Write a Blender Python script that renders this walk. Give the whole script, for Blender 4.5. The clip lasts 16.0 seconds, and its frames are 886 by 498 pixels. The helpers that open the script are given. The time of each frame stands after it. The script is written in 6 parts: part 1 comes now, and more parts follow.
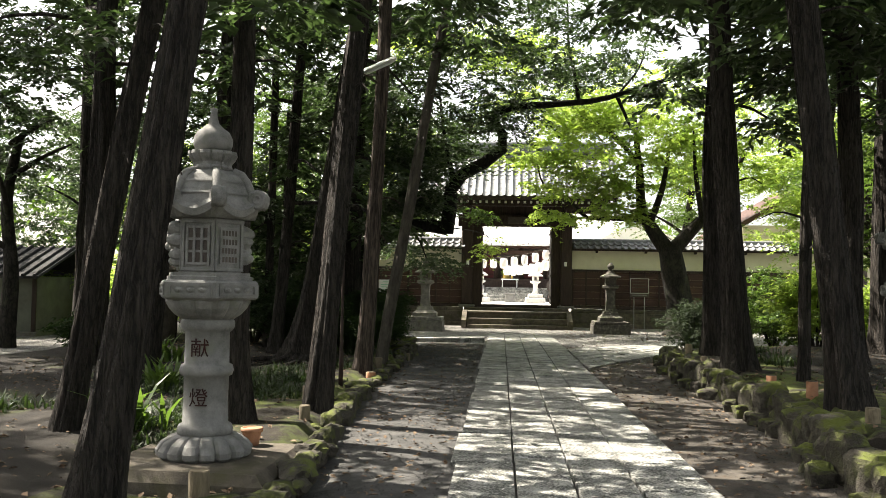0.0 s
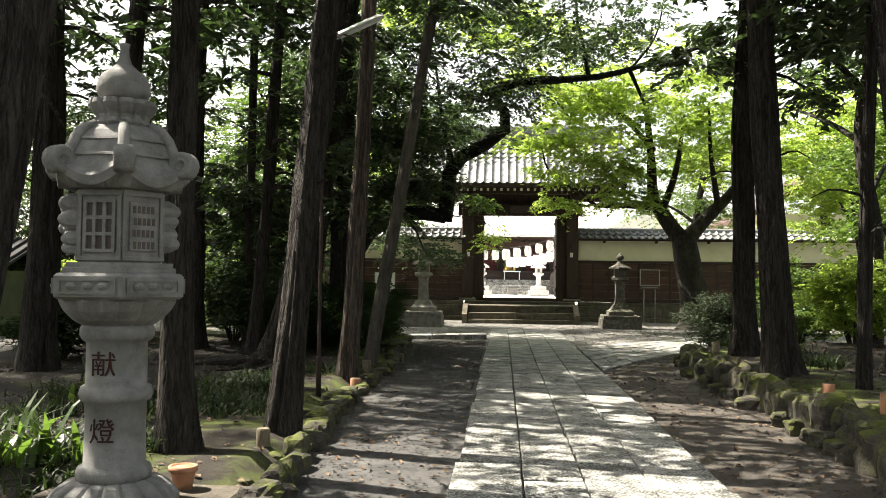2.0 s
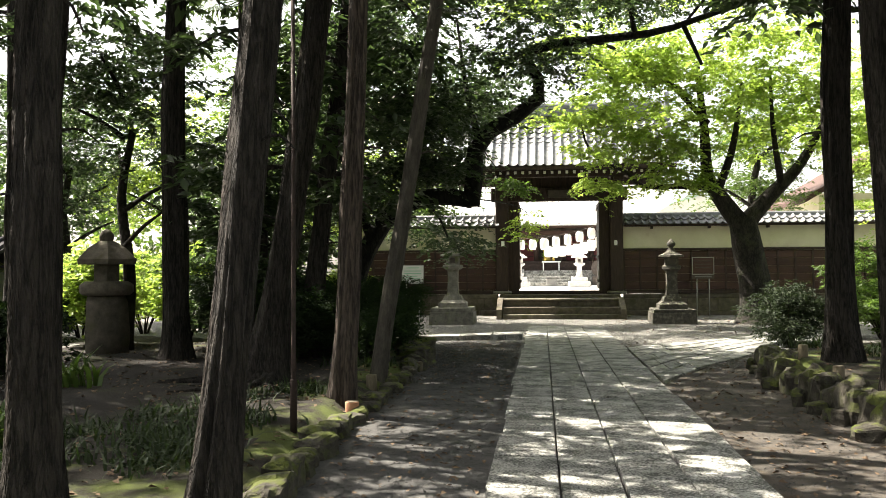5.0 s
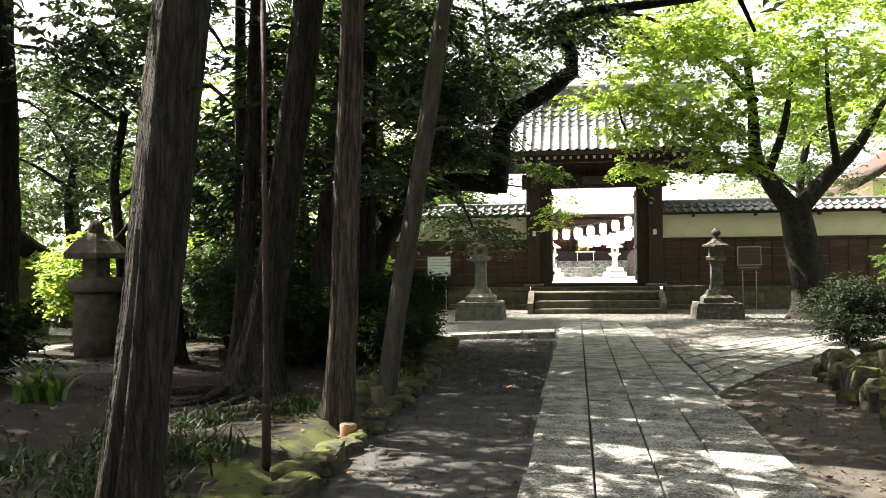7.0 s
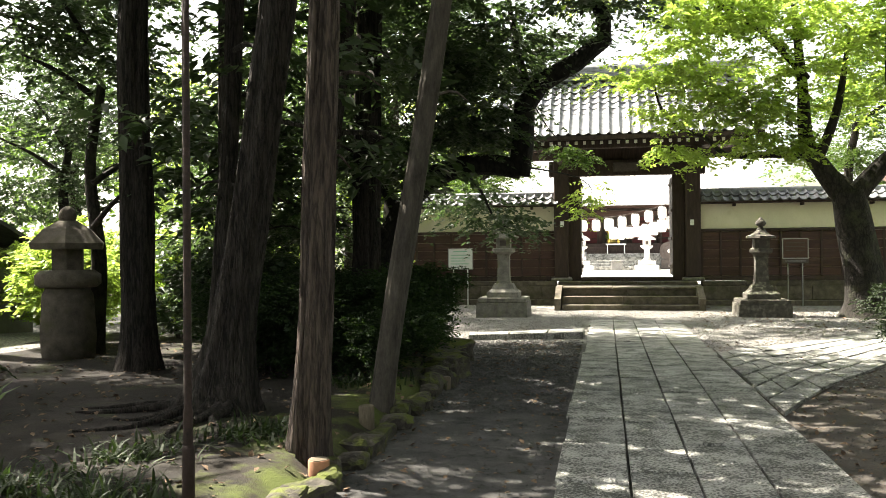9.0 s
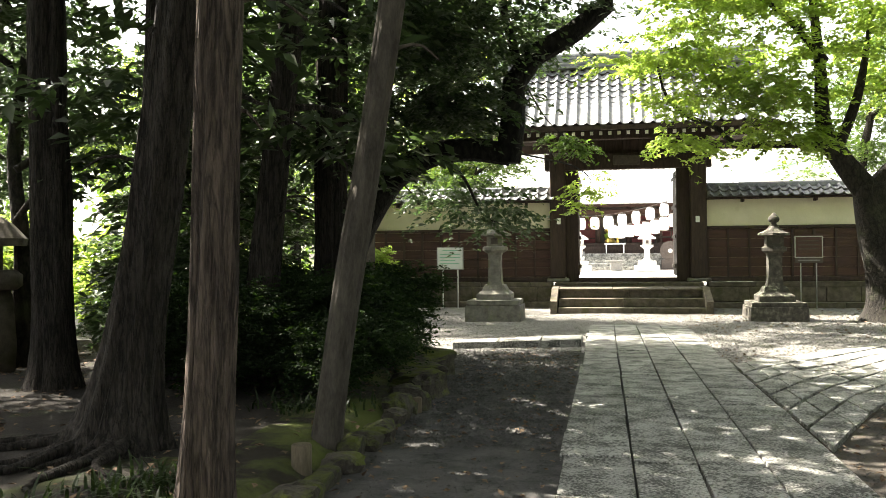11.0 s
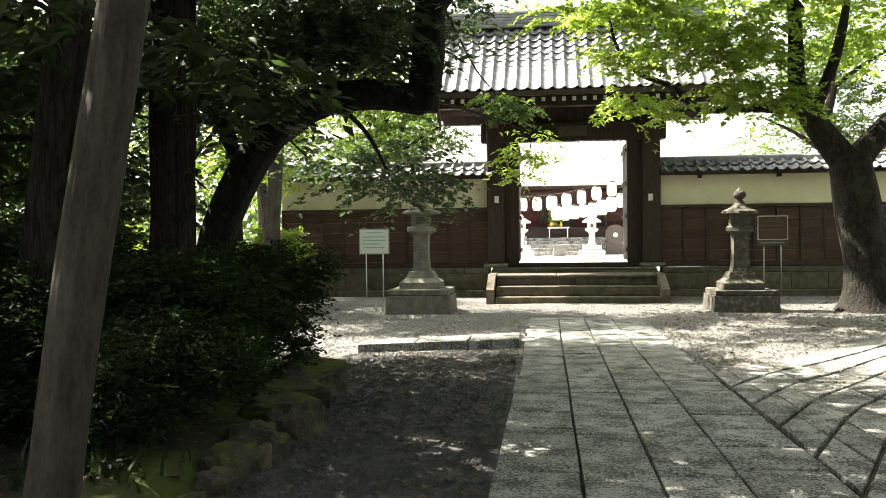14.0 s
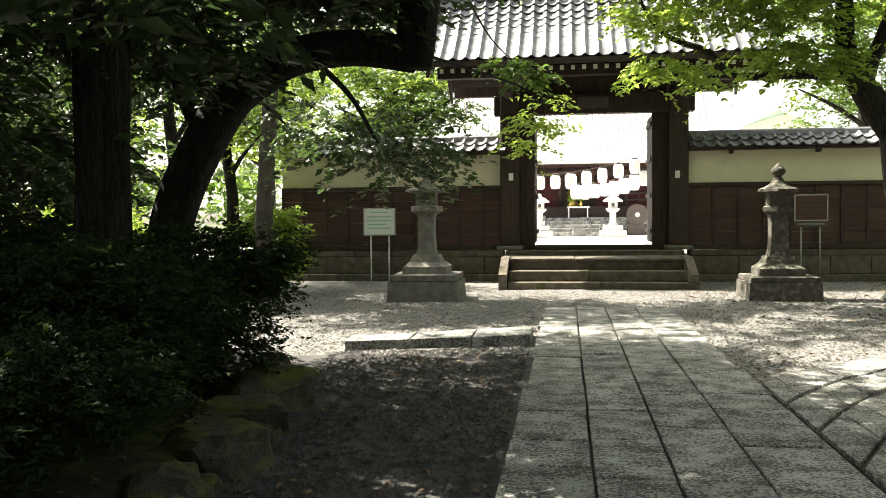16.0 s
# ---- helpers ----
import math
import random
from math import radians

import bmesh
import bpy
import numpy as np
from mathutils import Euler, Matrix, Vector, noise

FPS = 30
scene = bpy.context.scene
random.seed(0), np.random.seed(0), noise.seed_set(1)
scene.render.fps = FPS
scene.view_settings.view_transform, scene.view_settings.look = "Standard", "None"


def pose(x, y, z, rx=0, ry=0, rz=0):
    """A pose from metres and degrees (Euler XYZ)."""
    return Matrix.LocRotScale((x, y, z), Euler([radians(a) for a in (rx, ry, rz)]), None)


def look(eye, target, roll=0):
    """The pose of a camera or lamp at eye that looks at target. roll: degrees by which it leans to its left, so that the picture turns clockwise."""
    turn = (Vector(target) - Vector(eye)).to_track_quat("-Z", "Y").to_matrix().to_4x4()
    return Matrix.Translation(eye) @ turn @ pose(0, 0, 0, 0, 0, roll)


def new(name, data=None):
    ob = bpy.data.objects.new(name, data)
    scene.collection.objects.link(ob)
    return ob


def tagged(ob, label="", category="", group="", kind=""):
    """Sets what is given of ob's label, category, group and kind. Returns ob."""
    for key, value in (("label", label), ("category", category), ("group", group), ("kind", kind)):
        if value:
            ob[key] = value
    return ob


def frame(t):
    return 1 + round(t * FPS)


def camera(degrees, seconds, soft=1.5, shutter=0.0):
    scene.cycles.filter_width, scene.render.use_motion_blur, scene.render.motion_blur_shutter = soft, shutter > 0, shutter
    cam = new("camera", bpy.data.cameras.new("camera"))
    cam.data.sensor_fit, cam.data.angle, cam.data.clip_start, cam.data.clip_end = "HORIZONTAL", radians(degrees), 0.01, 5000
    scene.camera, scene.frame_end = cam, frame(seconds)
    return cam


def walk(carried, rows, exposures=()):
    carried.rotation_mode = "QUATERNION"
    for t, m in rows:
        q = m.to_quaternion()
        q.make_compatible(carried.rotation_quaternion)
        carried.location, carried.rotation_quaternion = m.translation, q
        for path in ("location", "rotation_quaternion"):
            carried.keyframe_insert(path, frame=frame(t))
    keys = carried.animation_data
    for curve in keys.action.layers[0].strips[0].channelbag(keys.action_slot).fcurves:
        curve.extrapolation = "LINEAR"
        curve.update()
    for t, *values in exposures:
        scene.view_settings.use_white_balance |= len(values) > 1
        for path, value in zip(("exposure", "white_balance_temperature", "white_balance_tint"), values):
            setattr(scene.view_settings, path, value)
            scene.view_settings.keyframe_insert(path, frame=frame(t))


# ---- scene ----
cam = camera(54.0, 16.0, soft=0.6)
PATH = [
    (0, (0.351, 1.851, 1.396), (0.217, 3.844, 1.481), 1.00),
    (0.5, (0.361, 2.251, 1.403), (0.225, 4.244, 1.483), 1.00),
    (1, (0.332, 2.672, 1.401), (0.199, 4.666, 1.477), 0.90),
    (1.5, (0.312, 3.123, 1.389), (0.181, 5.117, 1.463), 0.70),
    (2, (0.316, 3.509, 1.400), (0.179, 5.503, 1.468), 0.70),
    (2.5, (0.299, 3.966, 1.382), (0.156, 5.960, 1.449), 0.40),
    (3, (0.297, 4.383, 1.389), (0.145, 6.376, 1.451), 0.30),
    (3.5, (0.310, 4.831, 1.371), (0.146, 6.823, 1.432), -0.10),
    (4, (0.351, 5.245, 1.379), (0.167, 7.236, 1.436), -0.10),
    (6.5, (0.377, 6.922, 1.477), (0.094, 8.901, 1.512), -0.80),
    (7, (0.369, 7.377, 1.473), (0.067, 9.353, 1.500), -0.60),
    (7.5, (0.351, 7.813, 1.465), (0.031, 9.787, 1.486), -0.60),
    (8, (0.347, 8.215, 1.464), (0.004, 10.185, 1.478), -0.50),
    (10.5, (0.299, 10.163, 1.429), (-0.076, 12.128, 1.439), -0.50),
    (11, (0.293, 10.591, 1.417), (-0.070, 12.557, 1.429), -0.50),
    (11.5, (0.273, 10.961, 1.416), (-0.074, 12.930, 1.426), -0.50),
    (12, (0.235, 11.394, 1.402), (-0.086, 13.368, 1.408), -0.50),
    (12.5, (0.225, 11.868, 1.385), (-0.070, 13.846, 1.384), -0.50),
    (13, (0.250, 12.392, 1.367), (-0.020, 14.374, 1.362), -0.80),
    (13.5, (0.268, 12.888, 1.351), (0.019, 14.873, 1.338), -0.70),
    (14, (0.294, 13.349, 1.325), (0.057, 15.335, 1.304), -0.60),
    (14.5, (0.317, 13.749, 1.309), (0.082, 15.735, 1.280), -0.50),
    (15, (0.337, 14.119, 1.296), (0.095, 16.104, 1.258), -0.40),
    (15.5, (0.337, 14.482, 1.305), (0.080, 16.465, 1.254), -0.50),
    (16, (0.339, 14.762, 1.343), (0.057, 16.741, 1.275), -0.50),
]
walk(cam, [(t, look(eye, target, roll)) for t, eye, target, roll in PATH],
     exposures=[(0.0, 1.98, 7200, 10.5), (4.0, 2.1, 7200, 10.5), (8.0, 2.42, 7200, 10.5), (11.0, 2.68, 7200, 10.5), (14.0, 2.5, 7200, 10.5), (16.0, 2.24, 7200, 10.5)])

# ---- light ----
SUN_EL, SUN_AZ = radians(52), math.atan2(-0.93, 0.37)
world = bpy.data.worlds.new("sky")
scene.world = world
world.use_nodes = True
sky = world.node_tree.nodes.new("ShaderNodeTexSky")
sky.sky_type, sky.sun_disc, sky.sun_elevation, sky.sun_rotation = "NISHITA", False, SUN_EL, SUN_AZ % (2 * math.pi)
sky.dust_density, sky.air_density = 3.0, 1.0
background = world.node_tree.nodes["Background"]
background.inputs[1].default_value = 0.11
haze = world.node_tree.nodes.new("ShaderNodeHueSaturation")
haze.inputs["Saturation"].default_value = 0.4
world.node_tree.links.new(sky.outputs[0], haze.inputs["Color"])
world.node_tree.links.new(haze.outputs[0], background.inputs[0])
sun = new("sun", bpy.data.lights.new("sun", "SUN"))
sun.data.energy, sun.data.angle, sun.data.color = 5.0, radians(0.55), (1.0, 0.97, 0.92)
to_sun = Vector((math.sin(SUN_AZ) * math.cos(SUN_EL), math.cos(SUN_AZ) * math.cos(SUN_EL), math.sin(SUN_EL)))
sun.matrix_world = look((0, 0, 30), Vector((0, 0, 30)) - to_sun)

# ---- materials ----
rng = np.random.default_rng(7)


def mat(name, low, high, scale=6.0, rough=0.85, bump=0.3, fine=60.0, stretch=(1, 1, 1), spots=None, spot_scale=1.5, spot_cover=0.5,
        vary=0.15, metal=0.0, spec=0.3, up_only=False, depth=0.03, plates=0.0, grain=0.45, ease=0.225):
    """Two-scale noise colour, relief, patches of a second colour (moss, stains), and a shade of its own for each object."""
    m = bpy.data.materials.new(name)
    m.use_nodes = True
    n, l = m.node_tree.nodes, m.node_tree.links
    b = n["Principled BSDF"]
    co = n.new("ShaderNodeTexCoord")
    geo = n.new("ShaderNodeNewGeometry")
    mp = n.new("ShaderNodeMapping")
    mp.inputs["Scale"].default_value = stretch
    l.new(geo.outputs["Position"], mp.inputs[0])

    def tex(sc, det, source=mp.outputs[0]):
        t = n.new("ShaderNodeTexNoise")
        t.inputs["Scale"].default_value, t.inputs["Detail"].default_value, t.inputs["Roughness"].default_value = sc, det, 0.65
        l.new(source, t.inputs["Vector"])
        return t
    big, small = tex(scale, 4), tex(fine, 3)
    add = n.new("ShaderNodeMath")
    add.operation = "MULTIPLY_ADD"
    add.inputs[1].default_value = grain
    l.new(small.outputs[0], add.inputs[0])
    l.new(big.outputs[0], add.inputs[2])
    height = add.outputs[0]
    if plates:
        # long flaky plates of bark, parted by fissures
        warp = n.new("ShaderNodeMixRGB")
        warp.blend_type, warp.inputs[0].default_value = "ADD", 0.1
        l.new(mp.outputs[0], warp.inputs[1])
        l.new(big.outputs["Color"], warp.inputs[2])
        cells = n.new("ShaderNodeTexVoronoi")
        cells.feature = "DISTANCE_TO_EDGE"
        cells.inputs["Scale"].default_value = plates
        l.new(warp.outputs[0], cells.inputs["Vector"])
        edge = n.new("ShaderNodeMapRange")
        edge.inputs[2].default_value, edge.inputs[3].default_value = 0.2, -0.17
        edge.inputs[4].default_value = 0.06
        l.new(cells.outputs["Distance"], edge.inputs[0])
        rise = n.new("ShaderNodeMath")
        l.new(edge.outputs[0], rise.inputs[0])
        l.new(height, rise.inputs[1])
        height = rise.outputs[0]
    ramp = n.new("ShaderNodeValToRGB")
    fit = n.new("ShaderNodeMapRange")
    fit.inputs[1].default_value, fit.inputs[2].default_value = 0.5 + grain * 0.5 - ease, 0.5 + grain * 0.5 + ease
    l.new(height, fit.inputs[0])
    ramp.color_ramp.elements[0].color, ramp.color_ramp.elements[1].color = (*low, 1), (*high, 1)
    l.new(fit.outputs[0], ramp.inputs[0])
    out = ramp.outputs[0]
    if spots:
        t2 = tex(spot_scale, 5, geo.outputs["Position"])
        r2 = n.new("ShaderNodeValToRGB")
        r2.color_ramp.elements[0].position, r2.color_ramp.elements[1].position = 1 - spot_cover - 0.06, 1 - spot_cover + 0.08
        l.new(t2.outputs[0], r2.inputs[0])
        fac = r2.outputs[0]
        if up_only:
            sep = n.new("ShaderNodeSeparateXYZ")
            l.new(geo.outputs["Normal"], sep.inputs[0])
            up = n.new("ShaderNodeMapRange")
            up.inputs[1].default_value, up.inputs[2].default_value = -0.1, 0.6
            l.new(sep.outputs[2], up.inputs[0])
            mu = n.new("ShaderNodeMath")
            mu.operation = "MULTIPLY"
            l.new(fac, mu.inputs[0])
            l.new(up.outputs[0], mu.inputs[1])
            fac = mu.outputs[0]
        mix = n.new("ShaderNodeMixRGB")
        mix.inputs[2].default_value = (*spots, 1)
        l.new(fac, mix.inputs[0])
        l.new(out, mix.inputs[1])
        out = mix.outputs[0]
    if vary:
        info = n.new("ShaderNodeObjectInfo")
        rm = n.new("ShaderNodeMapRange")
        rm.inputs[3].default_value, rm.inputs[4].default_value = 1 - vary, 1 + vary
        l.new(info.outputs["Random"], rm.inputs[0])
        hs = n.new("ShaderNodeHueSaturation")
        l.new(rm.outputs[0], hs.inputs["Value"])
        l.new(out, hs.inputs["Color"])
        out = hs.outputs[0]
    l.new(out, b.inputs["Base Color"])
    b.inputs["Roughness"].default_value, b.inputs["Metallic"].default_value = rough, metal
    b.inputs["Specular IOR Level"].default_value = spec
    bp = n.new("ShaderNodeBump")
    bp.inputs["Strength"].default_value, bp.inputs["Distance"].default_value = bump, depth
    l.new(height, bp.inputs["Height"])
    l.new(bp.outputs[0], b.inputs["Normal"])
    return m


def leaf_mat(name, dark, light, through_colour, glow=0.45, rough=0.45):
    """Leaves: a glossy upper side and light that shines through, each leaf with a green of its own."""
    m = bpy.data.materials.new(name)
    m.use_nodes = True
    n, l = m.node_tree.nodes, m.node_tree.links
    b = n["Principled BSDF"]
    geo = n.new("ShaderNodeNewGeometry")
    ramp = n.new("ShaderNodeValToRGB")
    ramp.color_ramp.elements[0].color, ramp.color_ramp.elements[1].color = (*dark, 1), (*light, 1)
    l.new(geo.outputs["Random Per Island"], ramp.inputs[0])
    l.new(ramp.outputs[0], b.inputs["Base Color"])
    b.inputs["Roughness"].default_value, b.inputs["Specular IOR Level"].default_value = rough, 0.35
    tr = n.new("ShaderNodeBsdfTranslucent")
    mul = n.new("ShaderNodeMixRGB")
    mul.blend_type, mul.inputs[0].default_value, mul.inputs[2].default_value = "MIX", 0.7, (*through_colour, 1)
    l.new(ramp.outputs[0], mul.inputs[1])
    l.new(mul.outputs[0], tr.inputs[0])
    mix = n.new("ShaderNodeMixShader")
    mix.inputs[0].default_value = glow
    l.new(b.outputs[0], mix.inputs[1])
    l.new(tr.outputs[0], mix.inputs[2])
    l.new(mix.outputs[0], n["Material Output"].inputs[0])
    return m


M_SOIL = mat("soil", (0.03, 0.027, 0.023), (0.115, 0.101, 0.085), 3.0, 0.95, 0.9, 70, spots=(0.068, 0.053, 0.038), spot_scale=6, spot_cover=0.42, vary=0)
M_MOSS = mat("mossy_soil", (0.011, 0.0095, 0.007), (0.032, 0.026, 0.018), 4.0, 0.95, 0.9, 110, spots=(0.075, 0.095, 0.02), spot_scale=1.4, spot_cover=0.5, vary=0)
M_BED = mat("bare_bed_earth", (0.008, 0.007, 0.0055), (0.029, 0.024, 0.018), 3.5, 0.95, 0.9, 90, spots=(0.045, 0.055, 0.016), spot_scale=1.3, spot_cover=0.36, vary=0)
M_GRAVEL = mat("gravel", (0.055, 0.053, 0.048), (0.3, 0.292, 0.268), 25.0, 0.9, 1.0, 45, spots=(0.11, 0.1, 0.085), spot_scale=3, spot_cover=0.34, vary=0, grain=0.9, ease=0.15)
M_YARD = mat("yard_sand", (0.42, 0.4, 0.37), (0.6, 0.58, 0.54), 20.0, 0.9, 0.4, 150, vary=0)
M_SLAB = mat("granite_slab", (0.072, 0.074, 0.066), (0.37, 0.368, 0.338), 4.0, 0.85, 0.9, 48, spots=(0.19, 0.187, 0.155), spot_scale=1.5, spot_cover=0.22, vary=0.16, grain=1.3, depth=0.012, ease=0.13)
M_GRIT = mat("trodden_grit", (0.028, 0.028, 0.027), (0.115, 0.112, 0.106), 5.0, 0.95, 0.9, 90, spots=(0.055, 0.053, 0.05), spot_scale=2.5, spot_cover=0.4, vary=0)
# shed wall, darkened in its colour for the shade it stands in
M_SHED = mat("shaded_grey_green_plaster", (0.09, 0.095, 0.075), (0.16, 0.165, 0.135), 3.0, 0.9, 0.2, 60, vary=0)
M_SHEDROOF = mat("dark_shed_tile", (0.02, 0.02, 0.021), (0.055, 0.055, 0.056), 6.0, 0.9, 0.3, 60, vary=0.2, spec=0.15)
M_STONE = mat("lantern_granite", (0.11, 0.11, 0.104), (0.25, 0.247, 0.237), 7.0, 0.85, 0.3, 160, spots=(0.16, 0.165, 0.14), spot_scale=5, spot_cover=0.4, vary=0.04)
# courtyard granite: strong sunlight is put into its lighter colour
M_PALESTONE = mat("granite_with_sun_glare", (0.42, 0.41, 0.39), (0.6, 0.59, 0.56), 6.0, 0.85, 0.3, 120, vary=0.05)
M_OLDSTONE = mat("weathered_stone", (0.09, 0.085, 0.075), (0.22, 0.21, 0.18), 8.0, 0.9, 0.6, 120, spots=(0.13, 0.14, 0.07), spot_scale=3, spot_cover=0.4, vary=0.12)
M_MOSSROCK = mat("mossy_rock", (0.017, 0.015, 0.012), (0.078, 0.07, 0.056), 9.0, 0.95, 1.0, 60, spots=(0.075, 0.09, 0.018), spot_scale=5.0, spot_cover=0.5, vary=0.2, up_only=True)
M_BARK = mat("cypress_bark", (0.011, 0.0092, 0.0076), (0.053, 0.045, 0.038), 16.0, 0.95, 1.0, 60, stretch=(1, 1, 0.14), depth=0.07, spots=(0.058, 0.053, 0.046), spot_scale=1.6, spot_cover=0.27, vary=0.2, plates=24.0, grain=0.6)
M_MOSSYLAN = mat("mossy_dark_granite", (0.036, 0.033, 0.028), (0.11, 0.1, 0.083), 9.0, 0.9, 0.6, 110, spots=(0.36, 0.37, 0.27), spot_scale=9, spot_cover=0.42, vary=0.05, up_only=True)
M_BARK3 = mat("pale_cypress_bark", (0.026, 0.02, 0.017), (0.12, 0.094, 0.077), 16.0, 0.95, 1.0, 60, stretch=(1, 1, 0.1), depth=0.05, spots=(0.12, 0.095, 0.078), spot_scale=1.6, spot_cover=0.3, vary=0.1, plates=24.0, grain=0.6)
# bark blackened to give the arching tree its backlit silhouette
M_BLACKBARK = mat("silhouette_bark", (0.005, 0.0048, 0.004), (0.022, 0.02, 0.016), 9.0, 0.95, 1.0, 50, stretch=(1, 1, 0.5), plates=13.0, vary=0.05)
M_SMOOTHBARK = mat("smooth_grey_bark", (0.032, 0.028, 0.022), (0.1, 0.089, 0.072), 10.0, 0.9, 0.5, 70, stretch=(1, 1, 0.3), depth=0.02, spots=(0.11, 0.115, 0.075), spot_scale=2.0, spot_cover=0.35, vary=0.1)
M_BARK2 = mat("broadleaf_bark", (0.009, 0.008, 0.006), (0.036, 0.031, 0.025), 8.0, 0.95, 0.9, 50, stretch=(1, 1, 0.5), spots=(0.04, 0.045, 0.024), spot_scale=2, spot_cover=0.4, vary=0.1, plates=13.0)
M_WOOD = mat("dark_gate_timber", (0.02, 0.0135, 0.0105), (0.06, 0.039, 0.03), 6.0, 0.7, 0.5, 50, stretch=(3, 3, 0.5), vary=0.15)
M_BOARD = mat("red_brown_board", (0.042, 0.024, 0.019), (0.085, 0.046, 0.036), 4.0, 0.75, 0.4, 60, stretch=(0.4, 3, 4), vary=0.2)
M_PLASTER = mat("cream_plaster", (0.55, 0.51, 0.38), (0.68, 0.64, 0.5), 1.2, 0.9, 0.1, 30, spots=(0.47, 0.41, 0.28), spot_scale=1.1, spot_cover=0.34, vary=0)
M_TILE = mat("grey_roof_tile", (0.10, 0.105, 0.11), (0.24, 0.245, 0.25), 6.0, 0.42, 0.25, 60, vary=0.25, spec=0.5)
M_TIMBEREND = mat("whitened_rafter_end", (0.6, 0.58, 0.52), (0.72, 0.7, 0.64), 12, 0.8, 0.2, vary=0.05)
M_RED = mat("faded_red_paint", (0.09, 0.018, 0.02), (0.15, 0.035, 0.036), 5, 0.6, 0.2, vary=0.1)
M_METAL = mat("grey_steel", (0.16, 0.16, 0.16), (0.28, 0.28, 0.28), 20, 0.45, 0.1, metal=0.8, vary=0.05)
M_STEEL = mat("galvanised_steel", (0.32, 0.32, 0.31), (0.45, 0.45, 0.44), 20, 0.5, 0.1, metal=0.3, vary=0.05)
M_RUST = mat("dark_rusty_pole", (0.016, 0.011, 0.009), (0.045, 0.028, 0.022), 12, 0.8, 0.3, vary=0.05)
M_WHITE = mat("white_enamel", (0.66, 0.68, 0.66), (0.78, 0.8, 0.78), 8, 0.5, 0.05, vary=0.03)
M_PAPER = mat("white_paper", (0.72, 0.71, 0.68), (0.8, 0.79, 0.77), 10, 0.8, 0.1, vary=0.05)
M_GREENP = mat("green_paper", (0.25, 0.5, 0.36), (0.32, 0.58, 0.43), 10, 0.8, 0.1, vary=0.05)
M_DARK = mat("dark_board", (0.05, 0.04, 0.035), (0.09, 0.075, 0.065), 8, 0.6, 0.2, vary=0.05)
M_TERRA = mat("terracotta", (0.3, 0.14, 0.08), (0.42, 0.22, 0.13), 10, 0.85, 0.2, vary=0.1)
M_CUT = mat("cut_wood", (0.08, 0.066, 0.045), (0.19, 0.155, 0.105), 12, 0.85, 0.4, stretch=(1, 1, 0.3), vary=0.3)
M_PLINTH = mat("brown_stained_stone", (0.05, 0.042, 0.033), (0.15, 0.13, 0.1), 6.0, 0.9, 0.5, 80, spots=(0.07, 0.065, 0.035), spot_scale=2.5, spot_cover=0.4, vary=0.15)
# hall roof tile, its colour whitened to carry the sun's glare
M_HALLROOF = mat("sun_glare_roof", (0.5, 0.5, 0.48), (0.66, 0.66, 0.64), 3.0, 0.5, 0.15, 40, vary=0)
M_INK = mat("dark_ink", (0.012, 0.006, 0.006), (0.05, 0.012, 0.01), 20, 0.7, 0.05, vary=0)
M_GOLD = mat("brass", (0.5, 0.35, 0.08), (0.65, 0.48, 0.15), 10, 0.35, 0.1, metal=0.9, vary=0)
M_TUBE = mat("lamp_glass", (0.6, 0.62, 0.62), (0.7, 0.72, 0.72), 6, 0.25, 0.02, vary=0)
M_LITTER = mat("dry_leaf", (0.07, 0.045, 0.028), (0.2, 0.14, 0.09), 30, 0.9, 0.1, vary=0)
L_CEDAR = leaf_mat("cypress_foliage", (0.02, 0.033, 0.016), (0.052, 0.078, 0.033), (0.09, 0.16, 0.04), 0.3)
L_DARK = leaf_mat("evergreen_leaf", (0.014, 0.026, 0.013), (0.048, 0.076, 0.034), (0.115, 0.2, 0.05), 0.32, 0.4)
L_LIGHT = leaf_mat("fresh_leaf", (0.06, 0.11, 0.02), (0.2, 0.28, 0.065), (0.5, 0.68, 0.11), 0.55)
L_MID = leaf_mat("mid_leaf", (0.025, 0.05, 0.012), (0.07, 0.115, 0.025), (0.17, 0.3, 0.04), 0.4)
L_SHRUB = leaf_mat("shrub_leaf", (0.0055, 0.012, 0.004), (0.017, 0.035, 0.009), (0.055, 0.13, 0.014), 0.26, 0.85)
L_BOX = leaf_mat("clipped_leaf", (0.005, 0.011, 0.005), (0.022, 0.036, 0.012), (0.04, 0.08, 0.012), 0.15, 0.75)
L_GRASS = leaf_mat("grass_blade", (0.009, 0.018, 0.006), (0.03, 0.048, 0.016), (0.06, 0.11, 0.02), 0.3, 0.6)


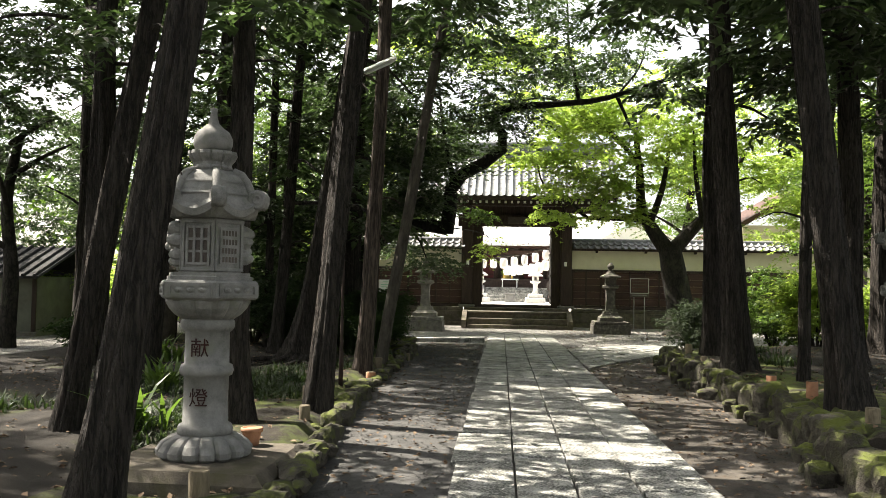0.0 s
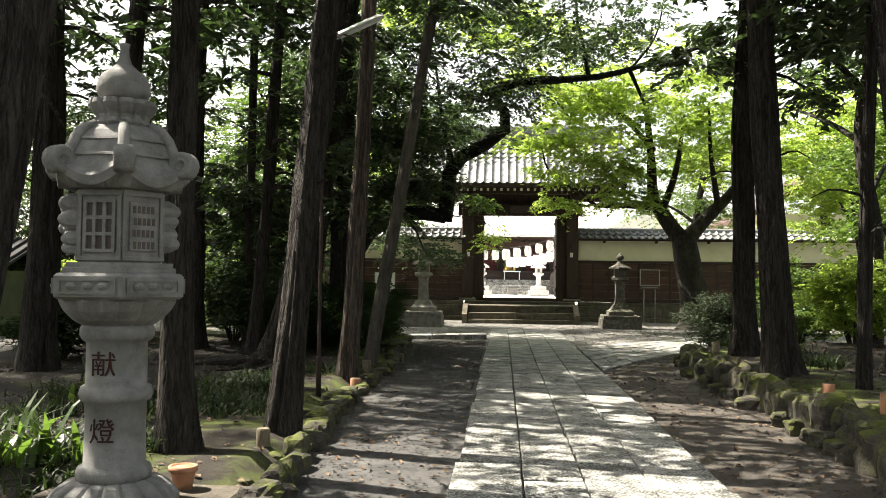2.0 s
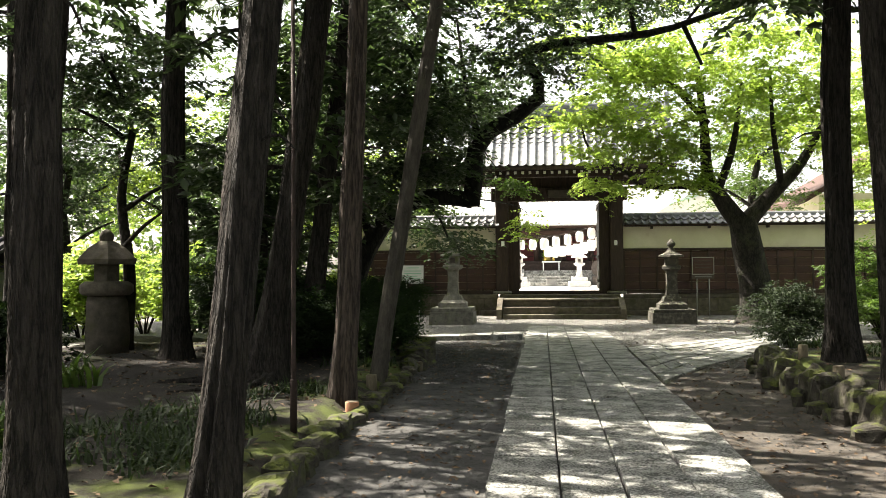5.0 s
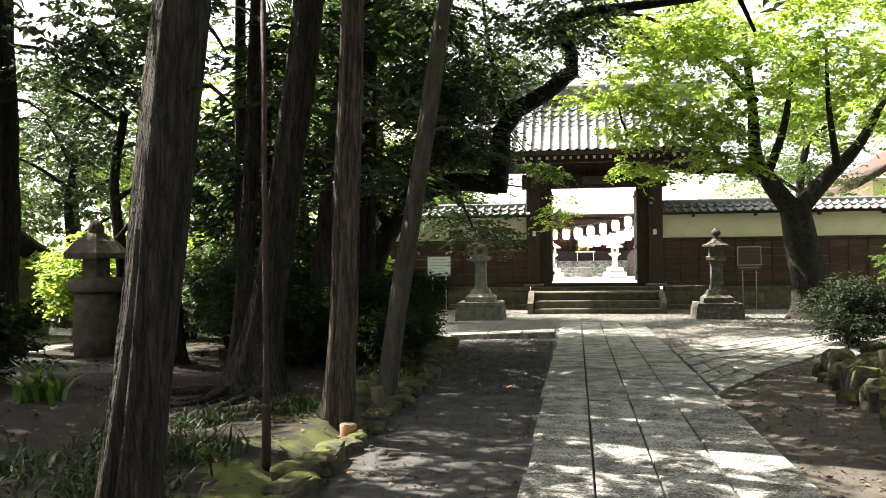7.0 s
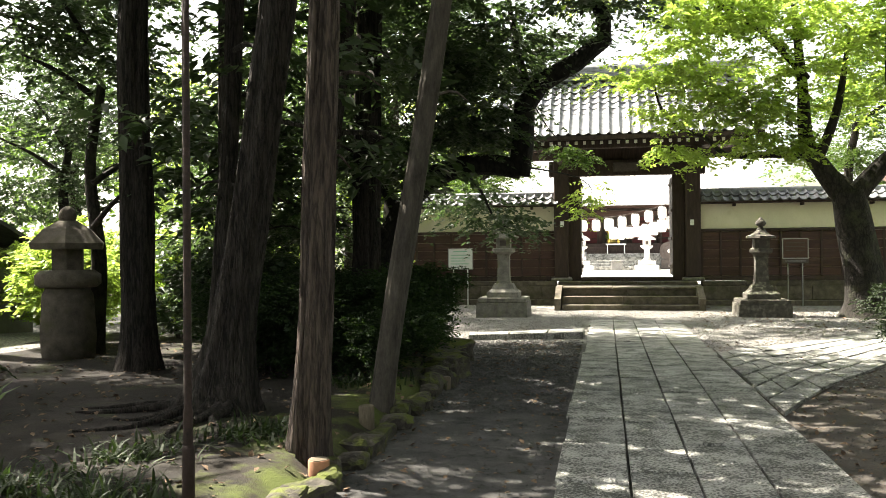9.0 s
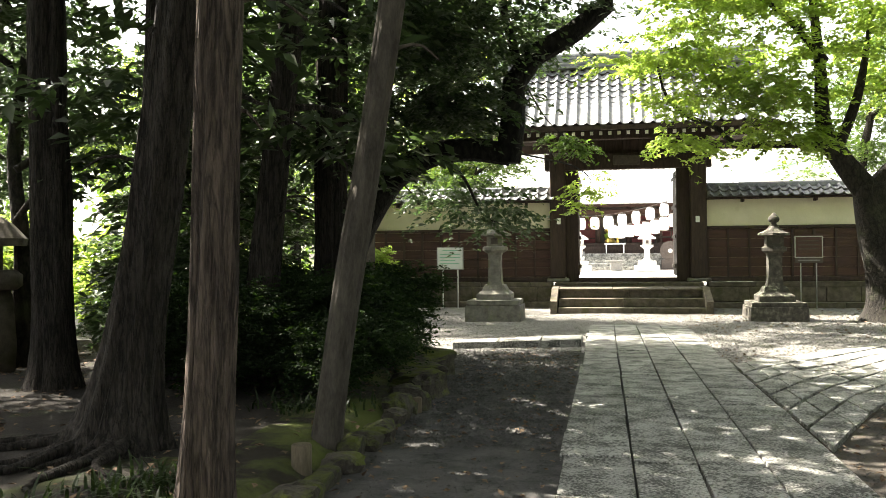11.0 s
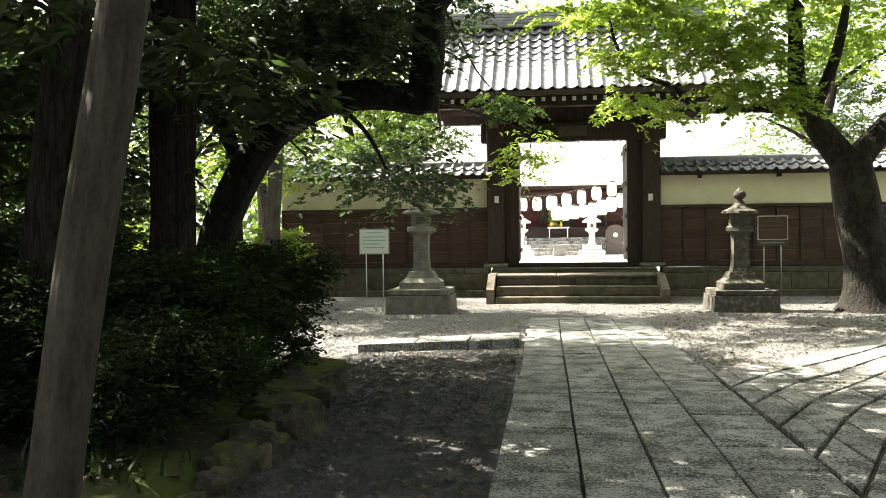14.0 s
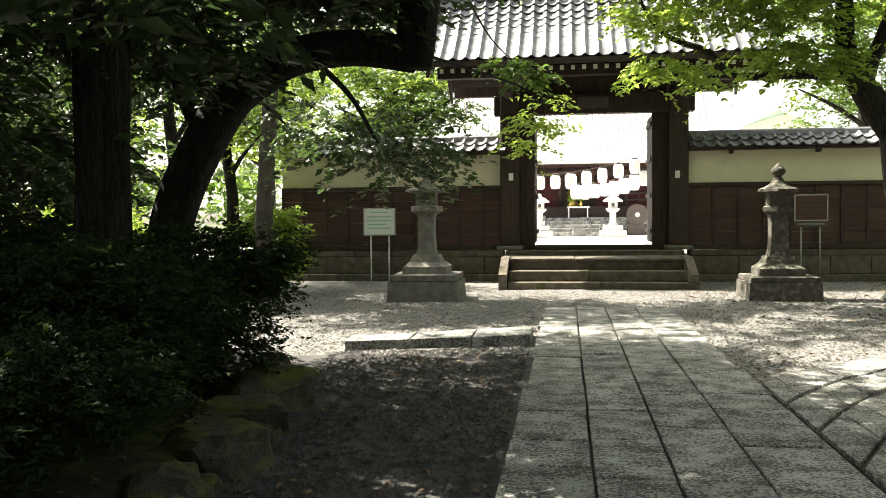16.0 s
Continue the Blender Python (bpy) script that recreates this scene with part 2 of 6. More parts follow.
# ---- mesh helpers ----
class Shape:
    """Vertices and faces gathered for one mesh."""

    def __init__(self):
        self.v, self.f = [], []

    def add(self, verts, faces):
        k = len(self.v)
        self.v += [tuple(p) for p in verts]
        self.f += [tuple(i + k for i in f) for f in faces]
        return self

    def box(self, x0, x1, y0, y1, z0, z1, bev=0.0):
        """A box with its upright and top edges cut off by bev."""
        if bev <= 0:
            return self.add([(x, y, z) for z in (z0, z1) for x, y in ((x0, y0), (x1, y0), (x1, y1), (x0, y1))],
                            [(3, 2, 1, 0), (4, 5, 6, 7), (0, 1, 5, 4), (1, 2, 6, 5), (2, 3, 7, 6), (3, 0, 4, 7)])
        b = bev

        def ring(i, z):
            return [(x0 + i + b, y0 + i, z), (x1 - i - b, y0 + i, z), (x1 - i, y0 + i + b, z), (x1 - i, y1 - i - b, z),
                    (x1 - i - b, y1 - i, z), (x0 + i + b, y1 - i, z), (x0 + i, y1 - i - b, z), (x0 + i, y0 + i + b, z)]
        return self.loft([ring(b * 0.7, z0), ring(0, z0 + b), ring(0, z1 - b), ring(b * 0.7, z1)])

    def loft(self, rings, caps=True, closed=True):
        n, k = len(rings[0]), len(self.v)
        for r in rings:
            self.v += [tuple(p) for p in r]
        m = n if closed else n - 1
        for i in range(len(rings) - 1):
            for j in range(m):
                self.f.append((k + i * n + j, k + i * n + (j + 1) % n, k + (i + 1) * n + (j + 1) % n, k + (i + 1) * n + j))
        if caps:
            self.f.append(tuple(k + j for j in reversed(range(n))))
            self.f.append(tuple(k + (len(rings) - 1) * n + j for j in range(n)))
        return self

    def lathe(self, profile, seg=20, turn=0.0, centre=(0, 0), wave=None):
        """Rings of seg corners; profile: (radius, height). wave(angle, row): a factor on the radius."""
        rings = []
        for i, (r, z) in enumerate(profile):
            ring = []
            for j in range(seg):
                a = turn + 2 * math.pi * j / seg
                q = r * (wave(a, i) if wave else 1)
                ring.append((centre[0] + q * math.cos(a), centre[1] + q * math.sin(a), z))
            rings.append(ring)
        return self.loft(rings)

    def tube(self, points, radii, seg=10, rough=0.0, seed=0.0, flute=0.0):
        pts = [Vector(p) for p in points]
        rings, side = [], None
        for i, p in enumerate(pts):
            d = (pts[min(i + 1, len(pts) - 1)] - pts[max(i - 1, 0)]).normalized()
            if side is None:
                side = d.cross(Vector((0, 1, 0.02)))
                if side.length < 0.05:
                    side = d.cross(Vector((1, 0, 0)))
            side = (side - d * side.dot(d)).normalized()
            up = d.cross(side)
            ring = []
            for j in range(seg):
                a = 2 * math.pi * j / seg
                r = radii[i]
                if rough:
                    r *= 1 + rough * noise.noise((math.cos(a) * 2.2 + seed, math.sin(a) * 2.2, p.z * 0.7)) \
                        + flute * noise.noise((math.cos(a) * 6 + seed, math.sin(a) * 6, p.z * 0.5 + seed))
                ring.append(p + (side * math.cos(a) + up * math.sin(a)) * r)
            rings.append(ring)
        return self.loft(rings)

    def mesh(self, name, material, smooth=False):
        me = bpy.data.meshes.new(name)
        me.from_pydata(self.v, [], self.f)
        me.materials.append(material)
        if smooth:
            me.shade_smooth()
        return me


def part(name, shape, material, parent=None, label="", smooth=False):
    ob = new(name, shape.mesh(name, material, smooth))
    ob.parent = parent
    if label:
        ob["label"] = label
    return ob


def thing(name, at, label, category, group="", turn=0.0):
    ob = new(name)
    ob.matrix_basis = pose(*at, 0, 0, turn)
    ob.empty_display_size = 0.1
    return tagged(ob, label, category, group)


def structure(name, shape, material, label, smooth=False):
    return tagged(part(name, shape, material, None, "", smooth), label, kind="structure")


def curve_points(keys, n):
    """n points along a smooth line through the keys."""
    keys = [np.array(k, float) for k in keys]
    p = [2 * keys[0] - keys[1], *keys, 2 * keys[-1] - keys[-2]]
    out = []
    for i in range(n):
        u = i / (n - 1) * (len(keys) - 1)
        k = min(int(u), len(keys) - 2)
        f = u - k
        a, b, c, d = p[k:k + 4]
        out.append(0.5 * (2 * b + (c - a) * f + (2 * a - 5 * b + 4 * c - d) * f * f + (3 * b - a - 3 * c + d) * f ** 3))
    return out


def leaf_mesh(name, centres, spread, count, size, material, tilt=0.5, narrow=0.45, droop=0.2, spray=0.0, per=22):
    """Folded leaves. centres (k, 3), spread (k, 3): soft clumps; with spray > 0 the leaves sit along drooping twigs of that length."""
    centres, spread = np.asarray(centres, float), np.asarray(spread, float)
    w = spread.prod(axis=1) ** (2 / 3)
    groups = max(1, count // per) if spray else count
    which = rng.choice(len(centres), groups, p=w / w.sum())
    d = rng.normal(size=(groups, 3))
    d /= np.linalg.norm(d, axis=1)[:, None]
    o = centres[which] + d * (rng.random(groups) ** 0.5)[:, None] * spread[which]
    if spray:
        count = groups * per
        away = np.arctan2(d[:, 1], d[:, 0]) + rng.normal(0, 0.7, groups)
        rise = rng.normal(0.05, 0.3, groups)
        L = spray * rng.uniform(0.55, 1.3, groups)
        f = np.tile(np.linspace(0.05, 1, per), groups) + rng.normal(0, 0.03, count)
        g = np.repeat(np.arange(groups), per)
        flat_dir = np.stack([np.cos(away), np.sin(away)], 1)[g]
        p = o[g]
        p[:, :2] += flat_dir * (L[g] * f)[:, None]
        p[:, 2] += L[g] * (rise[g] * f - droop * 1.2 * f * f)
        p += rng.normal(0, 0.18 * size, (count, 3))
        sgn = np.where(np.arange(count) % 2, 1.0, -1.0)
        yaw = away[g] + sgn * rng.uniform(0.4, 1.1, count)
        pitch = rng.normal(-droop, tilt * 0.6, count)
        p[:, 0] += np.cos(yaw) * size * 0.45
        p[:, 1] += np.sin(yaw) * size * 0.45
    else:
        p = o
        yaw = rng.random(count) * 2 * np.pi
        pitch = rng.normal(0, tilt, count) - droop
    roll = rng.normal(0, tilt, count)
    s = size * rng.uniform(0.6, 1.35, count)
    ax = np.stack([np.cos(yaw) * np.cos(pitch), np.sin(yaw) * np.cos(pitch), np.sin(pitch)], 1)
    side = np.stack([-np.sin(yaw), np.cos(yaw), np.zeros(count)], 1)
    up = np.cross(ax, side)
    sd = side * np.cos(roll)[:, None] + up * np.sin(roll)[:, None]
    nm = np.cross(ax, sd)
    q = s[:, None]
    v = np.empty((count, 4, 3))
    v[:, 0] = p - ax * q * 0.5
    v[:, 1] = p + sd * q * narrow * 0.5 + nm * q * 0.12
    v[:, 2] = p + ax * q * 0.5
    v[:, 3] = p - sd * q * narrow * 0.5 + nm * q * 0.12
    base = np.arange(count)[:, None] * 4
    tri = (base + np.array([[0, 1, 2, 0, 2, 3]])).reshape(-1)
    me = bpy.data.meshes.new(name)
    me.vertices.add(count * 4)
    me.vertices.foreach_set("co", v.reshape(-1))
    me.loops.add(count * 6)
    me.loops.foreach_set("vertex_index", tri.astype(np.int32))
    me.polygons.add(count * 2)
    me.polygons.foreach_set("loop_start", np.arange(0, count * 6, 3, dtype=np.int32))
    me.update(calc_edges=True)
    me.materials.append(material)
    return me


def leafy(name, parent, *args, **kw):
    ob = new(name, leaf_mesh(name, *args, **kw))
    ob.parent = parent
    return ob


def clumps(centre, radii, k, low=0.35, high=0.8, flat=0.6, shell=0.3):
    """k clump centres and sizes inside an ellipsoid."""
    d = rng.normal(size=(k, 3))
    d /= np.linalg.norm(d, axis=1)[:, None]
    d *= (shell + (1 - shell) * rng.random(k))[:, None]
    r = rng.uniform(low, high, k)
    return np.array(centre) + d * np.array(radii), np.stack([r, r, r * flat], 1)


# ---- the ground ----
def left_edge(y):
    return float(np.interp(y, [0, 8.3, 9, 11, 13, 16.5, 19.4, 21.2, 22.4, 23], [-1.0, -1.08, -1.14, -1.28, -1.42, -1.43, -1.46, -1.72, -3.0, -8]))


def right_edge(y):
    return float(np.interp(y, [0, 8.4, 9.7, 11.1, 14.3, 17, 18.9, 19.6, 20.2], [2.5, 2.88, 3.1, 3.25, 3.26, 3.25, 3.5, 4.4, 9]))


def smooth_step(u):
    u = min(max(u, 0.0), 1.0)
    return u * u * (3 - 2 * u)


def ground_z(x, y):
    z = 0.018 * noise.noise((x * 0.9, y * 0.9, 0)) + 0.008 * noise.noise((x * 5, y * 5, 3))
    if -0.3 < x < 2.15 and y < 29:
        z = min(z, -0.01)
    z -= 0.03
    z += (0.15 + 0.06 * noise.noise((x * 0.7, y * 0.7, 9))) * smooth_step((left_edge(y) - x) / 0.3) * (1 if y < 24 else 0)
    z += (0.33 + 0.05 * noise.noise((x * 0.7, y * 0.7, 5))) * smooth_step((x - right_edge(y) - 0.1) / 0.22) * (1 if y < 21 else 0)
    z -= 0.21 * math.exp(-((x + 1.85) ** 2 + (y - 8.1) ** 2) / 0.75)
    z += 0.45 * smooth_step((y - 35.0) / 0.5) * (1 if -16 < x < 18 else 0)
    return z


xs = np.concatenate([[-400, -150, -60, -30, -20], np.arange(-14, -6, 0.5), np.arange(-6, 7, 0.13), np.arange(7, 18, 0.5), [22, 30, 60, 150, 400]])
ys = np.concatenate([[-300, -100, -40, -20, -10, -5], np.arange(-3, 4, 0.5), np.arange(4, 36, 0.14), np.arange(36, 56, 0.8), [60, 80, 150, 400]])
ground_shape = Shape()
ground_shape.v = [(x, y, ground_z(x, y)) for y in ys for x in xs]
nx = len(xs)
ground_shape.f = [(j * nx + i, j * nx + i + 1, (j + 1) * nx + i + 1, (j + 1) * nx + i) for j in range(len(ys) - 1) for i in range(nx - 1)]
ground = structure("ground", ground_shape, M_SOIL, "trodden earth and gravel with mossy beds", True)
for m in (M_MOSS, M_GRAVEL, M_YARD, M_GRIT, M_BED):
    ground.data.materials.append(m)
kinds = []
for f in ground_shape.f:
    x, y = ground_shape.v[f[0]][0], ground_shape.v[f[0]][1]
    wob = 0.5 * noise.noise((x * 1.5, y * 1.5, 1))
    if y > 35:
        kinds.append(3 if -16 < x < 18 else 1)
    elif x < -8.3 - wob and y > 15 or x > 8.5 + wob:
        kinds.append(2)
    elif x < left_edge(y) - 0.1 or x > right_edge(y) + 0.1:
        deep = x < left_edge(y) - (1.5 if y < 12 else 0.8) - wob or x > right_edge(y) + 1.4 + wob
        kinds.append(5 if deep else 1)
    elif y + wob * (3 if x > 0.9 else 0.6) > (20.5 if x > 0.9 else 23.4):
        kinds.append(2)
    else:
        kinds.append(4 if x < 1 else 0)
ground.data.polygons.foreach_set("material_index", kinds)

# ---- the gate, its wall and the stone platform ----
WALL_Y, PLAT = 34.5, 0.64
GX = 0.92                                   # the gate's middle


def stone_row(parent, name, x0, x1, y0, y1, z0, z1, length, material, bev=0.012):
    x = x0
    while x < x1 - 0.05:
        w = min(length * random.uniform(0.8, 1.2), x1 - x)
        if x1 - x - w < 0.3:
            w = x1 - x
        part(name, Shape().box(x + 0.004, x + w - 0.004, y0 + random.uniform(0, 0.008), y1, z0, z1 - random.uniform(0, 0.008), bev), material, parent)
        x += w


platform = structure("platform", Shape().box(-7.1, 13.0, 34.2, 35.6, -0.2, PLAT - 0.13), M_PLINTH, "weathered stone platform under gate and walls")
stone_row(platform, "kerb_stone", -7.12, -1.06, 34.16, 34.7, PLAT - 0.13, PLAT, 1.3, M_PLINTH)
stone_row(platform, "kerb_stone", 2.98, 12.9, 34.16, 34.7, PLAT - 0.13, PLAT, 1.3, M_PLINTH)
stone_row(platform, "face_stone", -7.1, -1.06, 34.13, 34.2, 0.12, PLAT - 0.134, 0.9, M_PLINTH)
stone_row(platform, "face_stone", 2.98, 12.9, 34.13, 34.2, 0.12, PLAT - 0.134, 0.9, M_PLINTH)
stone_row(platform, "ledge_stone", -7.1, -1.0, 33.85, 34.15, -0.1, 0.12, 1.1, M_PLINTH)
stone_row(platform, "ledge_stone", 2.9, 12.9, 33.85, 34.15, -0.1, 0.12, 1.1, M_PLINTH)
podium = structure("podium", Shape().loft([[(x, 32.75, -0.2), (x, 32.75, 0.475), (x, 33.9, 0.475), (x, 33.9, PLAT - 0.06), (x, 35.6, PLAT - 0.06), (x, 35.6, -0.2)] for x in (-1.0, 2.84)]), M_PLINTH, "stone podium before the gate")
stone_row(podium, "paving_stone", -1.0, 2.84, 32.42, 33.88, 0.475, 0.54, 1.6, M_PLINTH)
stone_row(podium, "paving_stone", -1.0, 2.84, 33.89, 35.6, PLAT - 0.06, PLAT, 1.0, M_PLINTH)
stone_row(podium, "step", -0.8, 2.69, 31.98, 32.76, 0.108, 0.31, 1.8, M_PLINTH)
stone_row(podium, "step", -0.8, 2.69, 32.46, 32.76, 0.312, 0.473, 1.8, M_PLINTH)
stone_row(podium, "step", -0.8, 2.69, 31.66, 32.2, -0.1, 0.106, 1.9, M_PLINTH)
for x in (-0.98, 2.64):
    prof = [(31.62, -0.05), (31.62, 0.26), (31.75, 0.32), (32.42, 0.56), (33.2, 0.56), (33.2, -0.05)]
    part("flank_stone", Shape().loft([[(x + e, y, z) for y, z in prof] for e in (0, 0.16)]), M_PLINTH, podium)


def pantile_mesh(w=0.27, d=0.3, name="tile"):
    """One S-shaped roof tile, its eave end at y = 0, sloping up along y."""
    s = Shape()
    n = 9
    top = []
    for i in range(n):
        u = i / (n - 1)
        top.append((u * w, 0.055 * math.exp(-((u - 0.22) / 0.16) ** 2) + 0.016 * (1 - math.sin(math.pi * min(1, max(0, (u - 0.35) / 0.65))))))
    rings = []
    for y, lift in ((0.0, 0.022), (d, 0.0)):
        rings.append([(x, y, z + lift) for x, z in top] + [(x, y, z + lift - 0.02) for x, z in reversed(top)])
    s.loft(rings)
    return s.mesh(name, M_TILE, False)


TILE_S = pantile_mesh(0.25, 0.24)


def tiled_slope(parent, x0, x1, eave, ridge, w, rows, me, lift=0.0, sag=0.0):
    """Rows of tiles from the eave (y, z) up to the ridge (y, z)."""
    run, rise = ridge[0] - eave[0], ridge[1] - eave[1]
    pitch = math.atan2(rise, run)
    n = int(round((x1 - x0) / w))
    for r in range(rows):
        f = r / rows
        for i in range(n):
            ob = new("tile", me)
            ob.parent = parent
            z = eave[1] + rise * f - sag * math.sin(math.pi * f) + lift
            m = pose(x0 + i * w, eave[0] + run * f, z + random.uniform(-0.003, 0.003), math.degrees(pitch) + random.uniform(-0.8, 0.8), 0, random.uniform(-0.5, 0.5))
            ob.matrix_basis = m


def wall_run(name, x0, x1, label):
    """A wall: boarded below, plastered above, under a tiled coping."""
    wall = structure(name, Shape().box(x0, x1, WALL_Y, WALL_Y + 0.25, PLAT, 2.86), M_PLASTER, label)
    part("sill_beam", Shape().box(x0, x1, WALL_Y - 0.09, WALL_Y - 0.004, PLAT + 0.003, PLAT + 0.13, 0.01), M_WOOD, wall)
    part("rail", Shape().box(x0, x1, WALL_Y - 0.08, WALL_Y - 0.004, 2.02, 2.10, 0.01), M_WOOD, wall)
    part("eave_board", Shape().box(x0, x1, WALL_Y - 0.26, WALL_Y - 0.003, 2.80, 2.84), M_WOOD, wall)
    n = int(round((x1 - x0) / 0.52))
    w = (x1 - x0) / n
    for i in range(n):
        z = PLAT + 0.135
        for k in range(5):
            h = (2.015 - PLAT - 0.135) / 5
            dx = x0 + i * w
            part("board", Shape().box(dx + 0.01, dx + w - 0.01, WALL_Y - 0.03 - random.uniform(0, 0.006), WALL_Y - 0.003, z + 0.003, z + h - 0.003, 0.003), M_BOARD, wall)
            z += h
    for i in range(n + 1):
        dx = min(max(x0 + i * w, x0 + 0.03), x1 - 0.03)
        part("batten", Shape().box(dx - 0.03, dx + 0.03, WALL_Y - 0.065, WALL_Y - 0.036, PLAT + 0.133, 2.018, 0.005), M_WOOD, wall)
    core = Shape()
    core.loft([[(x, WALL_Y - 0.32, 2.85), (x, WALL_Y + 0.125, 3.12), (x, WALL_Y + 0.57, 2.85)] for x in (x0, x1)])
    part("coping_bed", core, M_OLDSTONE, wall)
    tiled_slope(wall, x0 + 0.01, x1 - 0.01, (WALL_Y - 0.37, 2.85), (WALL_Y + 0.12, 3.15), 0.25, 2, TILE_S)
    ridge = Shape()
    for k in range(int((x1 - x0) / 0.4)):
        u = x0 + k * 0.4
        ridge.loft([[(u + e, WALL_Y + 0.125 + 0.085 * math.cos(a), 3.17 + 0.085 * math.sin(a)) for a in np.linspace(0, math.pi, 7)] + [(u + e, WALL_Y + 0.03, 3.12), (u + e, WALL_Y + 0.22, 3.12)] for e in (0.004, 0.396)])
    part("ridge_tiles", ridge, M_TILE, wall)
    back = Shape().loft([[(x, WALL_Y + 0.125, 3.16), (x, WALL_Y + 0.62, 2.87), (x, WALL_Y + 0.62, 2.90), (x, WALL_Y + 0.125, 3.19)] for x in (x0, x1)])
    part("back_slope", back, M_TILE, wall)
    k = 0
    for x in np.arange(x0 + 0.9, x1, 1.8):
        part("bracket", Shape().box(x - 0.035, x + 0.035, WALL_Y - 0.24, WALL_Y - 0.004, 2.72, 2.797, 0.008), M_WOOD, wall)
    return wall


wall_run("wall_right_of_gate", 2.98, 12.6, "boarded and plastered temple wall with tiled coping")
wall_run("wall_left_of_gate", -6.27, -1.04, "boarded and plastered temple wall with tiled coping")

gate = thing("temple_gate", (0, 0, 0), "dark timber temple gate with grey tiled gable roof", "gate")
JL, JR, LINTEL = -0.37, 2.21, 3.66
for sx, jx in ((-1, JL), (1, JR)):
    a, b = sorted((jx + sx * 0.34, jx + sx * 0.76))
    part("post", Shape().box(a, b, WALL_Y - 0.24, WALL_Y + 0.18, PLAT + 0.1, 4.2, 0.03), M_WOOD, gate)
    part("post_base", Shape().box(a - 0.09, b + 0.09, WALL_Y - 0.34, WALL_Y + 0.28, PLAT, PLAT + 0.1, 0.03), M_OLDSTONE, gate)
    c, d = sorted((jx, jx + sx * 0.34))
    part("jamb", Shape().box(c, d, WALL_Y - 0.02, WALL_Y + 0.10, PLAT + 0.002, LINTEL, 0.012), M_WOOD, gate)
    leaf = part("door_leaf", Shape().box(jx - 0.02 + sx * 0.03, jx + 0.04 + sx * 0.03, WALL_Y + 0.14, WALL_Y + 1.32, PLAT + 0.15, LINTEL - 0.03, 0.008), M_WOOD, gate, "door leaf swung open inwards")
    for z in (1.0, 1.8, 2.6, 3.4):
        part("door_rail", Shape().box(jx - 0.045 + sx * 0.03 - sx * 0.012, jx - 0.022 + sx * 0.03 - sx * 0.012 + (0.0 if sx > 0 else 0.09), WALL_Y + 0.16, WALL_Y + 1.3, z, z + 0.09, 0.005), M_WOOD, leaf)
    e, f = sorted((jx + sx * 0.42, jx + sx * 0.68))
    part("rear_post", Shape().box(e, f, WALL_Y + 1.5, WALL_Y + 1.78, PLAT, 4.2, 0.02), M_WOOD, gate)
    part("tie_beam", Shape().box(e + 0.05, f - 0.05, WALL_Y + 0.18, WALL_Y + 1.5, 3.1, 3.3, 0.01), M_WOOD, gate)
    part("bracket_arm", Shape().box(e + 0.04, f - 0.04, WALL_Y - 1.35, WALL_Y - 0.24, 4.0, 4.2, 0.02), M_WOOD, gate)
    part("bearing_block", Shape().box(e - 0.03, f + 0.03, WALL_Y - 1.4, WALL_Y - 1.08, 4.2, 4.32, 0.03), M_WOOD, gate)
    part("plate", Shape().box(jx + sx * 0.52 - 0.05, jx + sx * 0.52 + 0.05, WALL_Y - 0.26, WALL_Y - 0.243, 2.2, 2.36), M_WHITE, gate, "small white name plate")
part("threshold", Shape().box(JL, JR, WALL_Y - 0.1, WALL_Y + 0.1, PLAT, PLAT + 0.11, 0.015), M_WOOD, gate)
part("lintel", Shape().box(JL - 0.9, JR + 0.9, WALL_Y - 0.19, WALL_Y + 0.13, LINTEL, LINTEL + 0.44, 0.02), M_WOOD, gate)
part("upper_panel", Shape().box(JL - 0.3, JR + 0.3, WALL_Y - 0.03, WALL_Y + 0.05, LINTEL + 0.44, 4.75), M_WOOD, gate)
part("name_board", Shape().box(GX - 0.35, GX + 0.35, WALL_Y - 0.24, WALL_Y - 0.2, LINTEL + 0.1, LINTEL + 0.36, 0.015), M_DARK, gate)
for y in (WALL_Y - 1.24, WALL_Y, WALL_Y + 1.64):
    z = {WALL_Y: 5.6}.get(y, 4.32)
    part("purlin", Shape().box(GX - 3.3, GX + 3.3, y - 0.12, y + 0.12, z, z + 0.24, 0.02), M_WOOD, gate)
for x in (JL - 0.5, GX, JR + 0.5):
    part("strut", Shape().box(x - 0.11, x + 0.11, WALL_Y - 0.1, WALL_Y + 0.1, LINTEL + 0.44, 5.6, 0.02), M_WOOD, gate)
RX0, RX1, EAVE, RIDGE = GX - 3.5, GX + 3.52, (32.72, 4.62), (WALL_Y + 0.15, 6.45)
pitch_line = [(EAVE[0] + (RIDGE[0] - EAVE[0]) * f, EAVE[1] + (RIDGE[1] - EAVE[1]) * f - 0.14 * math.sin(math.pi * f)) for f in np.linspace(0, 1, 9)]
back_line = [(2 * RIDGE[0] - y, z) for y, z in pitch_line]
deck = Shape()
line = pitch_line + back_line[::-1][1:]
deck.loft([[(x, y, z - 0.02) for y, z in line] + [(x, y, z - 0.1) for y, z in reversed(line)] for x in (RX0, RX1)])
part("roof_deck", deck, M_WOOD, gate)
back = Shape().loft([[(x, y, z + 0.05) for y, z in back_line] + [(x, y, z - 0.015) for y, z in reversed(back_line)] for x in (RX0, RX1)])
part("rear_roof", back, M_TILE, gate)
